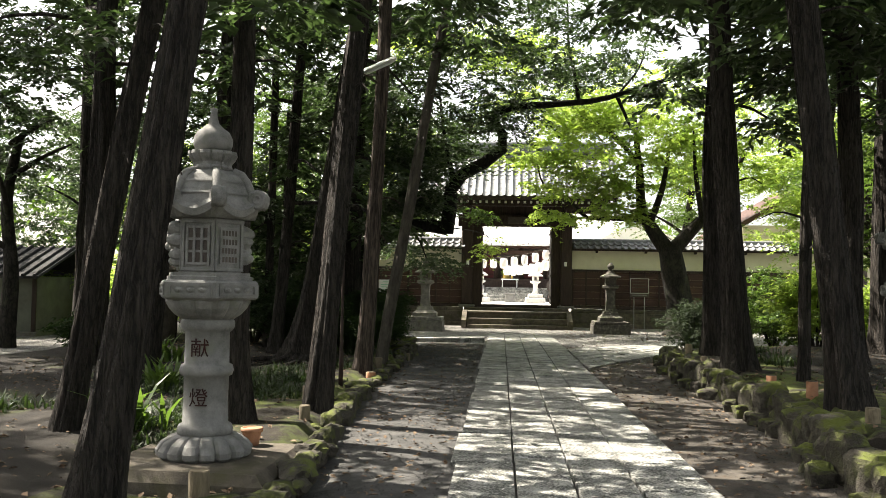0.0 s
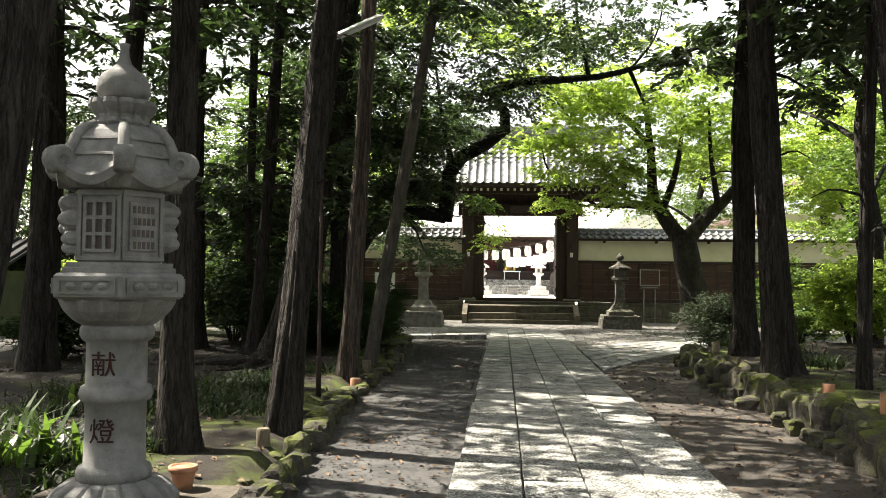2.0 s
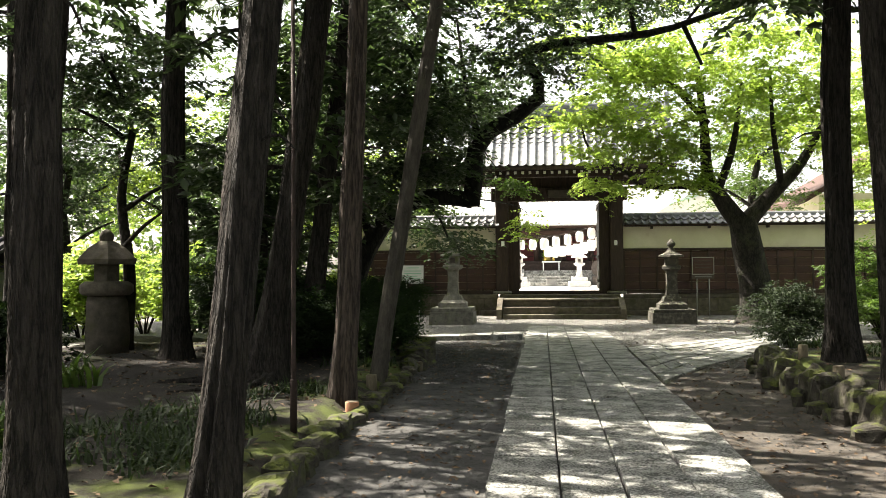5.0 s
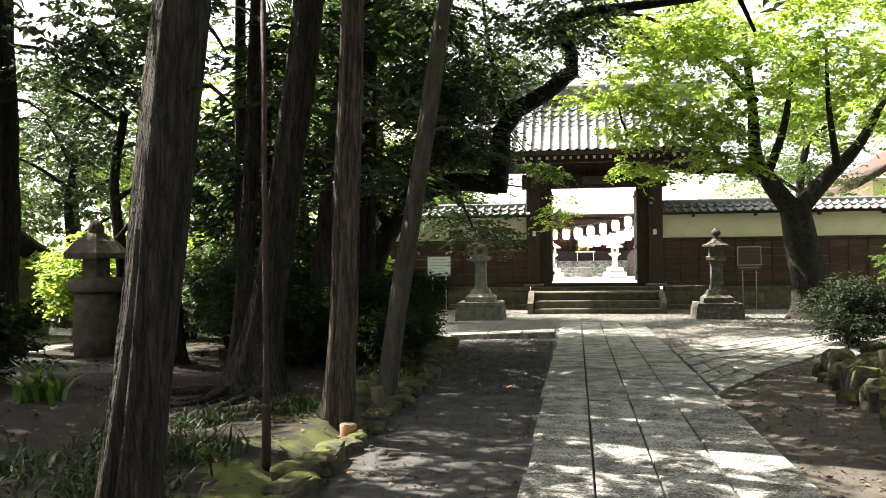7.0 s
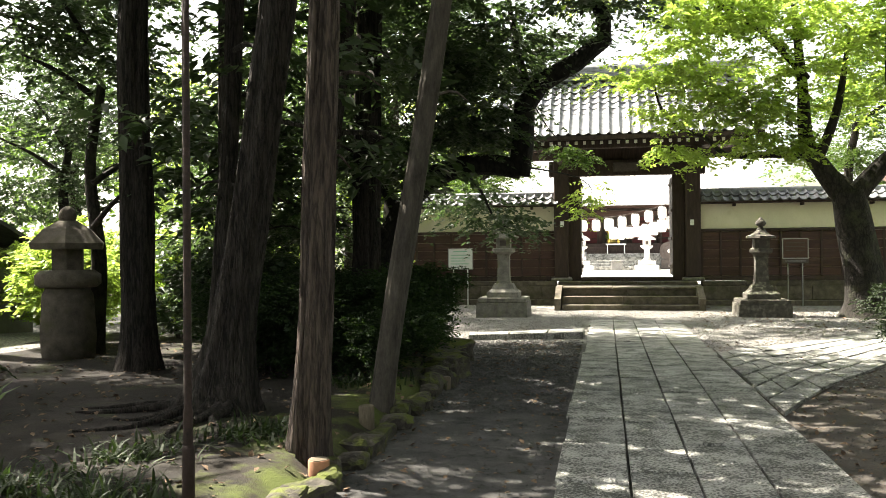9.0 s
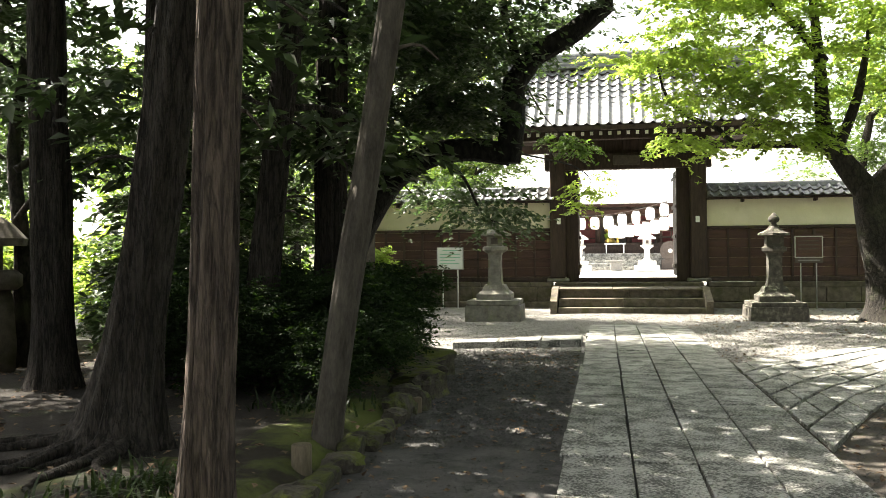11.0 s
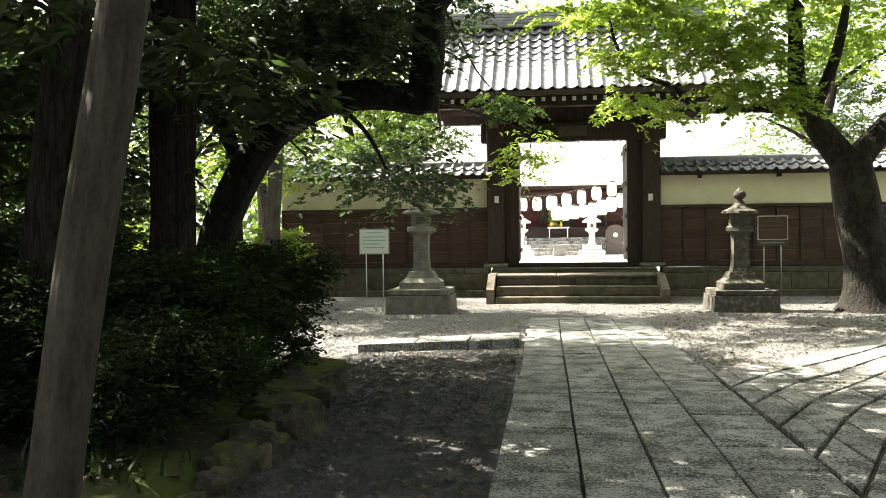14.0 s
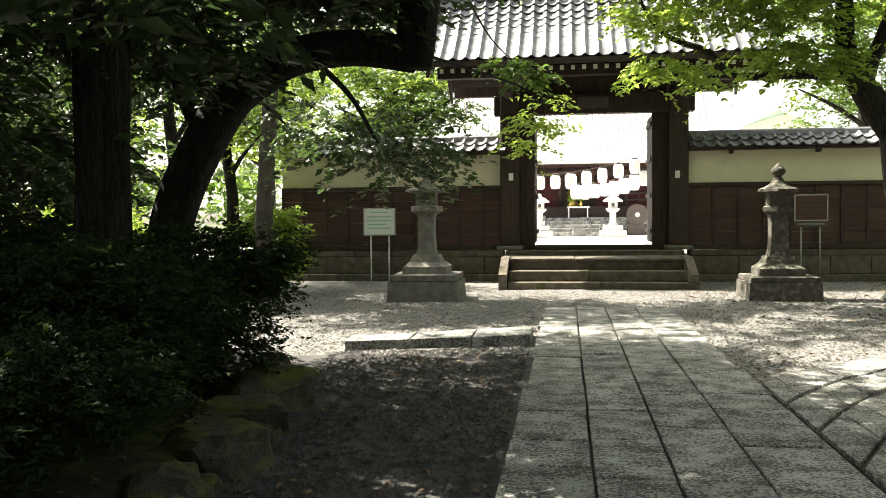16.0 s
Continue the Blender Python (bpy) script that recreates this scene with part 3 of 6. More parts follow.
for i in range(31):
    x = RX0 + 0.12 + i * (RX1 - RX0 - 0.24) / 30
    y0, z0 = EAVE[0] + 0.12, EAVE[1] - 0.19
    s = Shape().loft([[(x - 0.045, y0, z0 - 0.05), (x + 0.045, y0, z0 - 0.05), (x + 0.045, y0, z0 + 0.05), (x - 0.045, y0, z0 + 0.05)],
                      [(x - 0.045, WALL_Y, z0 + 0.95), (x + 0.045, WALL_Y, z0 + 0.95), (x + 0.045, WALL_Y, z0 + 1.05), (x - 0.045, WALL_Y, z0 + 1.05)]])
    raft = part("rafter", s, M_WOOD, gate)
    part("rafter_end", Shape().box(x - 0.04, x + 0.04, y0 - 0.006, y0 + 0.0, z0 - 0.045, z0 + 0.045), M_TIMBEREND, raft)
part("eave_board", Shape().box(RX0, RX1, EAVE[0] - 0.02, EAVE[0] + 0.06, EAVE[1] - 0.12, EAVE[1] - 0.005, 0.01), M_WOOD, gate)
tiled_slope(gate, RX0, RX1, EAVE, RIDGE, 0.27, 11, pantile_mesh(0.27, 0.27), 0.0, 0.14)
for k in range(4):
    h = 0.085
    part("ridge_course", Shape().box(RX0 + 0.1 + 0.02 * k, RX1 - 0.1 - 0.02 * k, RIDGE[0] - 0.17 + 0.02 * k, RIDGE[0] + 0.17 - 0.02 * k, RIDGE[1] + k * h, RIDGE[1] + (k + 1) * h - 0.012, 0.01), M_TILE, gate)
part("ridge_cap", Shape().loft([[(x, RIDGE[0] + 0.12 * math.cos(a), RIDGE[1] + 0.34 + 0.12 * math.sin(a)) for a in np.linspace(0, math.pi, 9)] for x in (RX0 + 0.05, RX1 - 0.05)]), M_TILE, gate)
for x, sx in ((RX0 + 0.02, -1), (RX1 - 0.02, 1)):
    s = Shape()
    s.loft([[(x + e, RIDGE[0] + u, RIDGE[1] + v) for u, v in ((-0.34, -0.05), (-0.26, 0.3), (-0.3, 0.45), (-0.16, 0.52), (-0.1, 0.72), (0.1, 0.72), (0.16, 0.52), (0.3, 0.45), (0.26, 0.3), (0.34, -0.05))] for e in (-0.07, 0.07)])
    part("ridge_end_tile", s, M_TILE, gate)
    edge = Shape()
    for y, z in pitch_line[:-1]:
        edge.box(x - 0.1, x + 0.1, y, y + 0.2, z + 0.03, z + 0.22, 0.04)
    part("verge_tiles", edge, M_TILE, gate)
    bb = Shape().loft([[(x - sx * 0.05 + e, y, z - 0.1) for y, z in line] + [(x - sx * 0.05 + e, y, z - 0.34) for y, z in reversed(line)] for e in (-0.03, 0.03)])
    part("barge_board", bb, M_WOOD, gate)


# ---- the stone path ----
def slab(parent, name, quad, top, depth=0.14, material=None, bev=0.009):
    """A slab from four corners, a little uneven, its upper edges rounded."""
    c = np.mean(quad, axis=0)
    tops = [top + random.uniform(-0.004, 0.004) for _ in quad]

    def ring(inset, z):
        out = []
        for (x, y), t in zip(quad, tops):
            d = np.array((x, y)) - c
            L = np.hypot(*d)
            out.append((c[0] + d[0] * (1 - inset / L), c[1] + d[1] * (1 - inset / L), z + t))
        return out
    s = Shape().loft([ring(0, -depth), ring(0, -bev), ring(bev * 0.5, -bev * 0.3), ring(bev * 1.6, 0)])
    return part(name, s, material or M_SLAB, parent)


path_bed = structure("pavement_bed", Shape().box(-0.03, 1.88, -8, 28.1, -0.2, -0.05), M_SOIL, "earth joints under the stone path")
cols = [0.0, 0.475, 0.90, 1.345, 1.85]
for c in range(4):
    y = -7.0 - random.uniform(0, 1)
    while y < 28.05:
        L = random.choice((0.55, 0.8, 1.0, 1.15, 1.4, 1.7))
        y2 = min(y + L, 28.08)
        if 28.08 - y2 < 0.4:
            y2 = 28.08
        g = random.uniform(0.009, 0.016)
        a = cols[c] + (random.uniform(-0.03, 0.02) if c == 0 else random.uniform(-0.004, 0.004)) + (0.008 if c else 0)
        b = cols[c + 1] + (random.uniform(-0.01, 0.03) if c == 3 else random.uniform(-0.004, 0.004)) - (0.008 if c < 3 else 0)
        slab(path_bed, "paving_slab", [(a, y + g), (b, y + g), (b, y2 - g), (a, y2 - g)], random.uniform(-0.002, 0.008))
        y = y2
branch_bed = structure("branch_bed", Shape().loft([[(1.9, 17.3, z), (2.75, 19.1, z), (3.35, 20.1, z), (4.65, 22.3, z), (7.2, 26.0, z), (5.6, 26.6, z), (3.4, 23.8, z), (1.9, 22.1, z)] for z in (-0.2, -0.03)]), M_SOIL, "earth joints under the branching stone path")
lower = curve_points([(1.9, 17.2), (2.7, 19.0), (3.35, 20.1), (4.65, 22.3), (7.2, 26.0)], 11)
upper = curve_points([(1.9, 22.1), (2.4, 22.75), (3.0, 23.3), (3.9, 24.3), (5.6, 26.6)], 11)
rows_n = 6
for j in range(10):
    cut = [random.uniform(-0.25, 0.25) for _ in range(rows_n)]
    for i in range(rows_n):
        def at(u, v):
            u = min(max(u, 0), 10)
            k = min(int(u), 9)
            lo = lower[k] + (lower[k + 1] - lower[k]) * (u - k)
            up = upper[k] + (upper[k + 1] - upper[k]) * (u - k)
            return lo + (up - lo) * v
        g, h = 0.02, 0.008
        u0, u1 = j + (cut[i] if j else 0), j + 1 + (cut[i] if j < 9 else 0)
        if j:
            u0 = j + 0.22 * math.sin(i * 2.1 + j * 1.3)
        u1 = j + 1 + (0.22 * math.sin(i * 2.1 + (j + 1) * 1.3) if j < 9 else 0)
        q = [at(u0 + g, i / rows_n + h), at(u1 - g, i / rows_n + h), at(u1 - g, (i + 1) / rows_n - h), at(u0 + g, (i + 1) / rows_n - h)]
        slab(branch_bed, "paving_slab", [(p[0], p[1]) for p in q], random.uniform(-0.006, 0.006))

# low stone kerb that leads to the path from the side
kerb = structure("kerb", Shape().loft([[(-1.95, 23.66, z), (-0.07, 24.3, z), (-0.07, 24.98, z), (-1.98, 23.96, z)] for z in (-0.2, -0.02)]), M_OLDSTONE, "low pale stone kerb beside the path")
front = curve_points([(-1.98, 23.6), (-1.0, 23.92), (-0.05, 24.25)], 4)
rear = curve_points([(-2.0, 24.0), (-1.0, 24.5), (-0.05, 25.03)], 4)
for i in range(3):
    slab(kerb, "kerb_stone", [(front[i][0] + 0.01, front[i][1]), (front[i + 1][0] - 0.01, front[i + 1][1]), (rear[i + 1][0] - 0.01, rear[i + 1][1]), (rear[i][0] + 0.01, rear[i][1])], 0.08, 0.2)


# ---- trees ----
def trunk_line(x, y, z, lean, height, bend=0.0, n=34, lean_y=0.0, seed=0.0):
    pts = []
    for i in range(n):
        h = height * (i / (n - 1)) ** 1.35
        pts.append((x + lean * h + bend * math.sin(h * 0.5 + seed) * 0.1 + 0.012 * h * noise.noise((h * 0.3, seed, 2)), y + lean_y * h + 0.012 * h * noise.noise((h * 0.3, seed, 7)), z - 0.12 + h))
    return pts


def trunk_radii(r, height, flare, n=34):
    out = []
    for i in range(n):
        h = height * (i / (n - 1)) ** 1.35
        out.append(r * (1 - 0.55 * h / height) * (1 + flare * math.exp(-h / 0.3)) + 0.004)
    return out


def limb(points, r0, r1, n=14, seg=7, seed=0.0):
    p = curve_points(points, n)
    return Shape().tube(p, [r0 + (r1 - r0) * i / (n - 1) for i in range(n)], seg, 0.12, seed)


def cypress(x, y, z, r, lean, height=13.0, crown_from=5.2, crown_r=1.9, leaves=9000, flare=0.7, lean_y=0.0, bark=None, label="", name="cypress_tree", seg=40, stubs=3, leaf=None, size=0.2, k=22, crown_to=0.0):
    seed = x * 3.1 + y * 1.7
    tree = thing(name, (0, 0, 0), label or "tall cypress with ridged grey-brown bark", "tree", "trees beside the path")
    line_t = trunk_line(x, y, z, lean, height, 0.3, 34, lean_y, seed)
    part("trunk", Shape().tube(line_t, trunk_radii(r, height, flare), seg, 0.2, seed, 0.3), bark or M_BARK, tree, "", True)
    top = line_t[-1]
    cents, sizes = [], []
    crown_to = crown_to or height + 0.5
    for i in range(k):
        f = (i + rng.random()) / k
        h = crown_from + (crown_to - crown_from) * f
        w = crown_r * (0.45 + 0.55 * math.sin(math.pi * min(1, f * 0.9 + 0.15)))
        a = i * 2.4 + rng.random()
        d = w * rng.uniform(0.35, 1.0)
        bx, by = x + lean * h, y + lean_y * h
        end = (bx + d * math.cos(a), by + d * math.sin(a), z + h - 0.15 * d)
        if i % 2 == 0:
            part("limb", limb([(bx, by, z + h + 0.1), ((bx + end[0]) / 2, (by + end[1]) / 2, z + h + 0.12), end], 0.045, 0.012, 6, 5, seed + i), bark or M_BARK, tree)
        cents.append(end)
        sizes.append((w * 0.3, w * 0.3, w * 0.14))
    for i in range(stubs):
        h = rng.uniform(1.6, crown_from)
        a = rng.random() * 6.28
        L = rng.uniform(0.2, 0.7)
        bx, by = x + lean * h, y + lean_y * h
        part("dead_branch", limb([(bx, by, z + h), (bx + L * 0.6 * math.cos(a), by + L * 0.6 * math.sin(a), z + h + 0.08), (bx + L * math.cos(a), by + L * math.sin(a), z + h - 0.02)], 0.018, 0.005, 6, 5, seed), bark or M_BARK, tree)
    leafy("crown", tree, cents, sizes, leaves, size, leaf or L_CEDAR, 0.5, 0.4, 0.3, 0.6, 16)
    return tree


# left of the path
cypress(-1.96, 6.75, 0.1, 0.115, 0.112, crown_from=4.4, flare=0.5, lean_y=0.08, label="leaning cypress with grey fissured bark", leaves=3200, k=13)
cypress(-3.3, 9.05, 0.12, 0.098, 0.16, crown_from=3.7, crown_r=2.2, flare=0.5, leaves=2800, k=13)
cypress(-2.08, 9.92, 0.12, 0.112, -0.03, crown_from=4.4, lean_y=0.064, leaves=3600, k=13)
cypress(-1.55, 10.72, 0.12, 0.12, 0.07, crown_from=4.6, lean_y=0.12, flare=0.4, leaves=3400, k=13)
cypress(-1.69, 14.6, 0.12, 0.114, 0.056, flare=0.4, bark=M_BARK3, label="straight cypress with pale reddish-grey bark", crown_from=5.2, lean_y=-0.04, leaves=2300, k=13)
cypress(-1.64, 16.5, 0.12, 0.088, 0.16, crown_from=5.4, flare=0.35, bark=M_SMOOTHBARK, label="slender leaning cypress with smooth grey bark", leaves=3600, k=16)
cypress(-2.93, 15.97, 0.13, 0.17, 0.155, crown_from=4.6, flare=1.7, lean_y=-0.022, label="thick old cypress with flared buttress roots", crown_r=2.4, leaves=2400, k=16)
cypress(-3.2, 18.9, 0.15, 0.145, 0.12, crown_from=2.3, crown_r=2.1, leaves=4200, k=22)
cypress(-3.75, 17.6, 0.15, 0.1, 0.06, crown_from=2.2, leaves=3400, k=22)
cypress(-2.95, 20.5, 0.15, 0.19, 0.02, crown_from=2.4, crown_r=2.0, leaves=4600, k=24)
cypress(-4.3, 20.0, 0.15, 0.07, 0.02, 5.0, crown_from=1.9, crown_r=1.2, leaves=3800, k=20, flare=0.3, crown_to=4.2, label="young dark cypress among the shrubs")
cypress(-5.02, 18.3, 0.15, 0.18, -0.002, crown_from=5.8, crown_r=2.6, leaves=4200, k=22, crown_to=9.0)
cypress(-4.45, 13.5, 0.15, 0.11, 0.1, crown_from=3.6, leaves=2300, k=13)
cypress(-5.9, 14.8, 0.15, 0.19, 0.02, crown_from=4.4, crown_r=2.5, leaves=2300, crown_to=7.6)
cypress(-8.4, 19.6, 0.15, 0.22, 0.01, crown_from=4.6, crown_r=2.6, leaves=2300, crown_to=9.0)
cypress(-5.2, 7.6, 0.15, 0.2, 0.03, crown_from=4.2, crown_r=2.6, leaves=6000, crown_to=7.6)
# right of the path
cypress(3.95, 16.8, 0.33, 0.16, 0.0, crown_from=3.8, leaves=9000)
cypress(3.7, 14.2, 0.33, 0.162, -0.078, crown_from=5.0, flare=0.8, lean_y=-0.042, leaves=6500)
cypress(3.7, 10.36, 0.3, 0.15, -0.115, crown_from=3.9, label="leaning cypress with grey fissured bark", leaves=10000, crown_r=2.3)
cypress(4.1, 12.9, 0.3, 0.07, 0.02, 9.0, crown_from=4.0, crown_r=1.2, leaves=5000, flare=0.3, label="slim young cypress with thin bark")
cypress(5.6, 15.3, 0.3, 0.18, -0.015, crown_from=3.7, leaves=10000, crown_r=2.2)
cypress(7.4, 18.4, 0.3, 0.22, 0.012, crown_from=5.0, crown_r=2.5, leaves=6500)


def broadleaf(name, label, limbs, crowns, leaves, size, leaf, flat=0.6, droop=0.25, tilt=0.55, group="", narrow=0.5, spray=0.7, bark=None):
    """limbs: (points, r0, r1); crowns: (centre, radii, k) of leaf clumps."""
    tree = thing(name, (0, 0, 0), label, "tree", group)
    for i, (pts, r0, r1) in enumerate(limbs):
        n = 30 if i == 0 else 16
        p = curve_points(pts, n)
        rad = [r0 + (r1 - r0) * k / (n - 1) for k in range(n)]
        if i == 0:
            rad = [q * (1 + 0.7 * math.exp(-k / 2.2)) for k, q in enumerate(rad)]
        part("trunk" if i == 0 else "limb", Shape().tube(p, rad, 18 if r0 > 0.1 else 8, 0.2, i * 3.3 + len(name), 0.1), bark or M_BARK2, tree, "", True)
    cs, rs = [], []
    for c, r, k in crowns:
        a, b = clumps(c, r, k, 0.2, 0.55, flat)
        cs.append(a)
        rs.append(b)
    leafy("crown", tree, np.concatenate(cs), np.concatenate(rs), leaves, size, leaf, tilt, narrow, droop, spray)
    return tree


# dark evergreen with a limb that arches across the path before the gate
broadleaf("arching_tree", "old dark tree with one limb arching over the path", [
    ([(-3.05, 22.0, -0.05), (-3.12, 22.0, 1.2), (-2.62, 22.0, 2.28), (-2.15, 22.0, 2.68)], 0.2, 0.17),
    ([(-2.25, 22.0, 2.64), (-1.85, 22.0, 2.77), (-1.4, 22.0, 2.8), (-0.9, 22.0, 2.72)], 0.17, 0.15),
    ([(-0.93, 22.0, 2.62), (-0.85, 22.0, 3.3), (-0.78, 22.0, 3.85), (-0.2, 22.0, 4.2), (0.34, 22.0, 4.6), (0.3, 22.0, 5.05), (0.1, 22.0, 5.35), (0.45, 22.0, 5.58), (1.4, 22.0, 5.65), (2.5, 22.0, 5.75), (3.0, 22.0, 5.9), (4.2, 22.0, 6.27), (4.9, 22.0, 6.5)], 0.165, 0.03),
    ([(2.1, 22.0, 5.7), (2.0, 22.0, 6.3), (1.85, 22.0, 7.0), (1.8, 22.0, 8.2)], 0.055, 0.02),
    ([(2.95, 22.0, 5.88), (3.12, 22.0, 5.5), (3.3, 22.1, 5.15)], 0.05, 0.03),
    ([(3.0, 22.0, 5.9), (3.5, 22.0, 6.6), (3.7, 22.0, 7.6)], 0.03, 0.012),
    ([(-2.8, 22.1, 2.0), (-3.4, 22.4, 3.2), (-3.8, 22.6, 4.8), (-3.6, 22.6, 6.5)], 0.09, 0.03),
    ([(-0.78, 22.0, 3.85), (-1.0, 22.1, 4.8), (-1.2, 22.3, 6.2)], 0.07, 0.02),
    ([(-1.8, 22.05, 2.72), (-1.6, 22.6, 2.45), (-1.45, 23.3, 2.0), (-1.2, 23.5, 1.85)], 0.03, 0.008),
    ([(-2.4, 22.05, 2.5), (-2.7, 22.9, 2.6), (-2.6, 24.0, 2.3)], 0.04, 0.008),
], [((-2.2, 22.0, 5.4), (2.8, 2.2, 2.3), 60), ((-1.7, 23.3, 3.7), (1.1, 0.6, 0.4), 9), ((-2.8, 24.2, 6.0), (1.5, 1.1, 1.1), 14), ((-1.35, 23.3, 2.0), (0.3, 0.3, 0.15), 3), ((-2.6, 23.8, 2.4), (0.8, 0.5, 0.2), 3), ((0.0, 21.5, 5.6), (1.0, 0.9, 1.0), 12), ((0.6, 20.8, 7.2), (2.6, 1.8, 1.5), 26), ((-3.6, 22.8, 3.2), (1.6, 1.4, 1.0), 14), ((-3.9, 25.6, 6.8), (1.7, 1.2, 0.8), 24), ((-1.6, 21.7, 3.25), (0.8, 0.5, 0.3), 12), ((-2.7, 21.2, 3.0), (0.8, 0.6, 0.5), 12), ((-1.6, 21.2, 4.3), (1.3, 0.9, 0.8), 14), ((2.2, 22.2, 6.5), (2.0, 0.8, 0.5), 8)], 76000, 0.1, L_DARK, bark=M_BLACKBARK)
# fresh green tree with a forked trunk beside the gate
broadleaf("forked_tree", "forked broadleaf tree with fresh bright green leaves", [
    ([(6.0, 29.6, -0.1), (5.93, 29.55, 0.8), (5.75, 29.5, 1.9), (5.58, 29.5, 2.75)], 0.42, 0.34),
    ([(5.64, 29.5, 2.5), (5.05, 29.4, 3.3), (4.72, 29.3, 3.9), (4.6, 29.1, 5.0), (4.4, 28.9, 6.8)], 0.27, 0.06),
    ([(5.6, 29.5, 2.5), (6.3, 29.5, 3.3), (7.1, 29.3, 4.2), (7.8, 29.0, 5.7)], 0.26, 0.06),
    ([(4.95, 29.4, 3.4), (5.3, 29.0, 4.6), (5.5, 28.8, 6.2)], 0.13, 0.03),
    ([(4.8, 29.3, 3.55), (3.9, 29.4, 3.62), (3.04, 29.5, 3.64), (2.6, 29.5, 4.05), (2.0, 29.5, 4.3), (1.6, 29.4, 4.75), (1.4, 29.3, 5.5)], 0.09, 0.02),
    ([(4.65, 28.9, 5.2), (3.6, 28.0, 6.0), (2.6, 27.2, 6.4)], 0.08, 0.02),
    ([(6.6, 29.4, 3.6), (6.2, 28.6, 5.0), (6.0, 28.0, 6.4)], 0.1, 0.025),
    ([(3.04, 29.5, 3.64), (2.2, 28.9, 3.5), (1.5, 28.6, 3.3)], 0.035, 0.01),
    ([(4.2, 28.6, 5.8), (2.0, 27.0, 6.8), (0.4, 26.2, 6.6)], 0.06, 0.02),
], [((4.6, 28.5, 6.0), (3.0, 2.2, 1.7), 80), ((2.9, 28.7, 4.6), (1.9, 0.9, 0.6), 30), ((3.9, 28.9, 3.75), (1.3, 0.7, 0.3), 14), ((1.9, 28.7, 3.55), (0.6, 0.4, 0.2), 4), ((1.8, 28.9, 5.4), (1.4, 0.9, 0.8), 18), ((5.8, 27.0, 6.8), (3.2, 2.0, 1.6), 46), ((7.4, 28.9, 5.2), (2.2, 1.8, 1.3), 30), ((2.8, 27.6, 6.6), (2.0, 1.5, 1.0), 26),
    # the last two clumps are added high out of view to shade the gravel
    ((2.8, 30.6, 6.6), (1.9, 1.0, 0.9), 18), ((1.0, 26.6, 6.7), (1.8, 1.2, 0.9), 18), ((0.6, 29.8, 8.9), (2.6, 1.5, 0.7), 40), ((-2.4, 28.4, 8.9), (1.8, 2.0, 0.6), 22)], 60000, 0.12, L_LIGHT, 0.45, spray=0.55)


def hanging_spray(name, label, twig, centres, count, size, leaf):
    """A leafy branch tip that hangs down on a thin twig."""
    ob = thing(name, (0, 0, 0), label, "branch")
    part("twig", limb(twig, 0.016, 0.004, 14, 5), M_BLACKBARK, ob)
    leafy("leaves", ob, [c for c, _ in centres], [(r, r, r * 0.7) for _, r in centres], count, size, leaf, 0.5, 0.45, 0.35, 0.3, 12)
    return ob


hanging_spray("maple_spray", "drooping branch tip with bright green leaves before the gate", [(-0.9, 22.0, 2.75), (-0.6, 23.2, 2.8), (-0.1, 24.3, 2.75), (0.1, 24.7, 2.5), (-0.4, 24.7, 2.15)],
              [((-0.05, 24.7, 2.42), 0.14), ((0.12, 24.7, 2.36), 0.16), ((-0.3, 24.7, 2.24), 0.1), ((-0.12, 24.7, 2.14), 0.1), ((0.15, 24.6, 2.62), 0.1)], 620, 0.085, L_LIGHT)
hanging_spray("leaf_cluster", "hanging cluster of mid-green leaves on the arching limb", [(-0.78, 22.0, 3.8), (-0.79, 27.50, 4.04), (-0.39, 28.1, 3.69), (0.06, 28.1, 3.39)],
              [((-0.29, 28.1, 3.59), 0.22), ((-0.59, 28.1, 3.69), 0.2), ((0.01, 28.1, 3.47), 0.16), ((-0.24, 28.1, 3.39), 0.14)], 720, 0.11, L_MID)


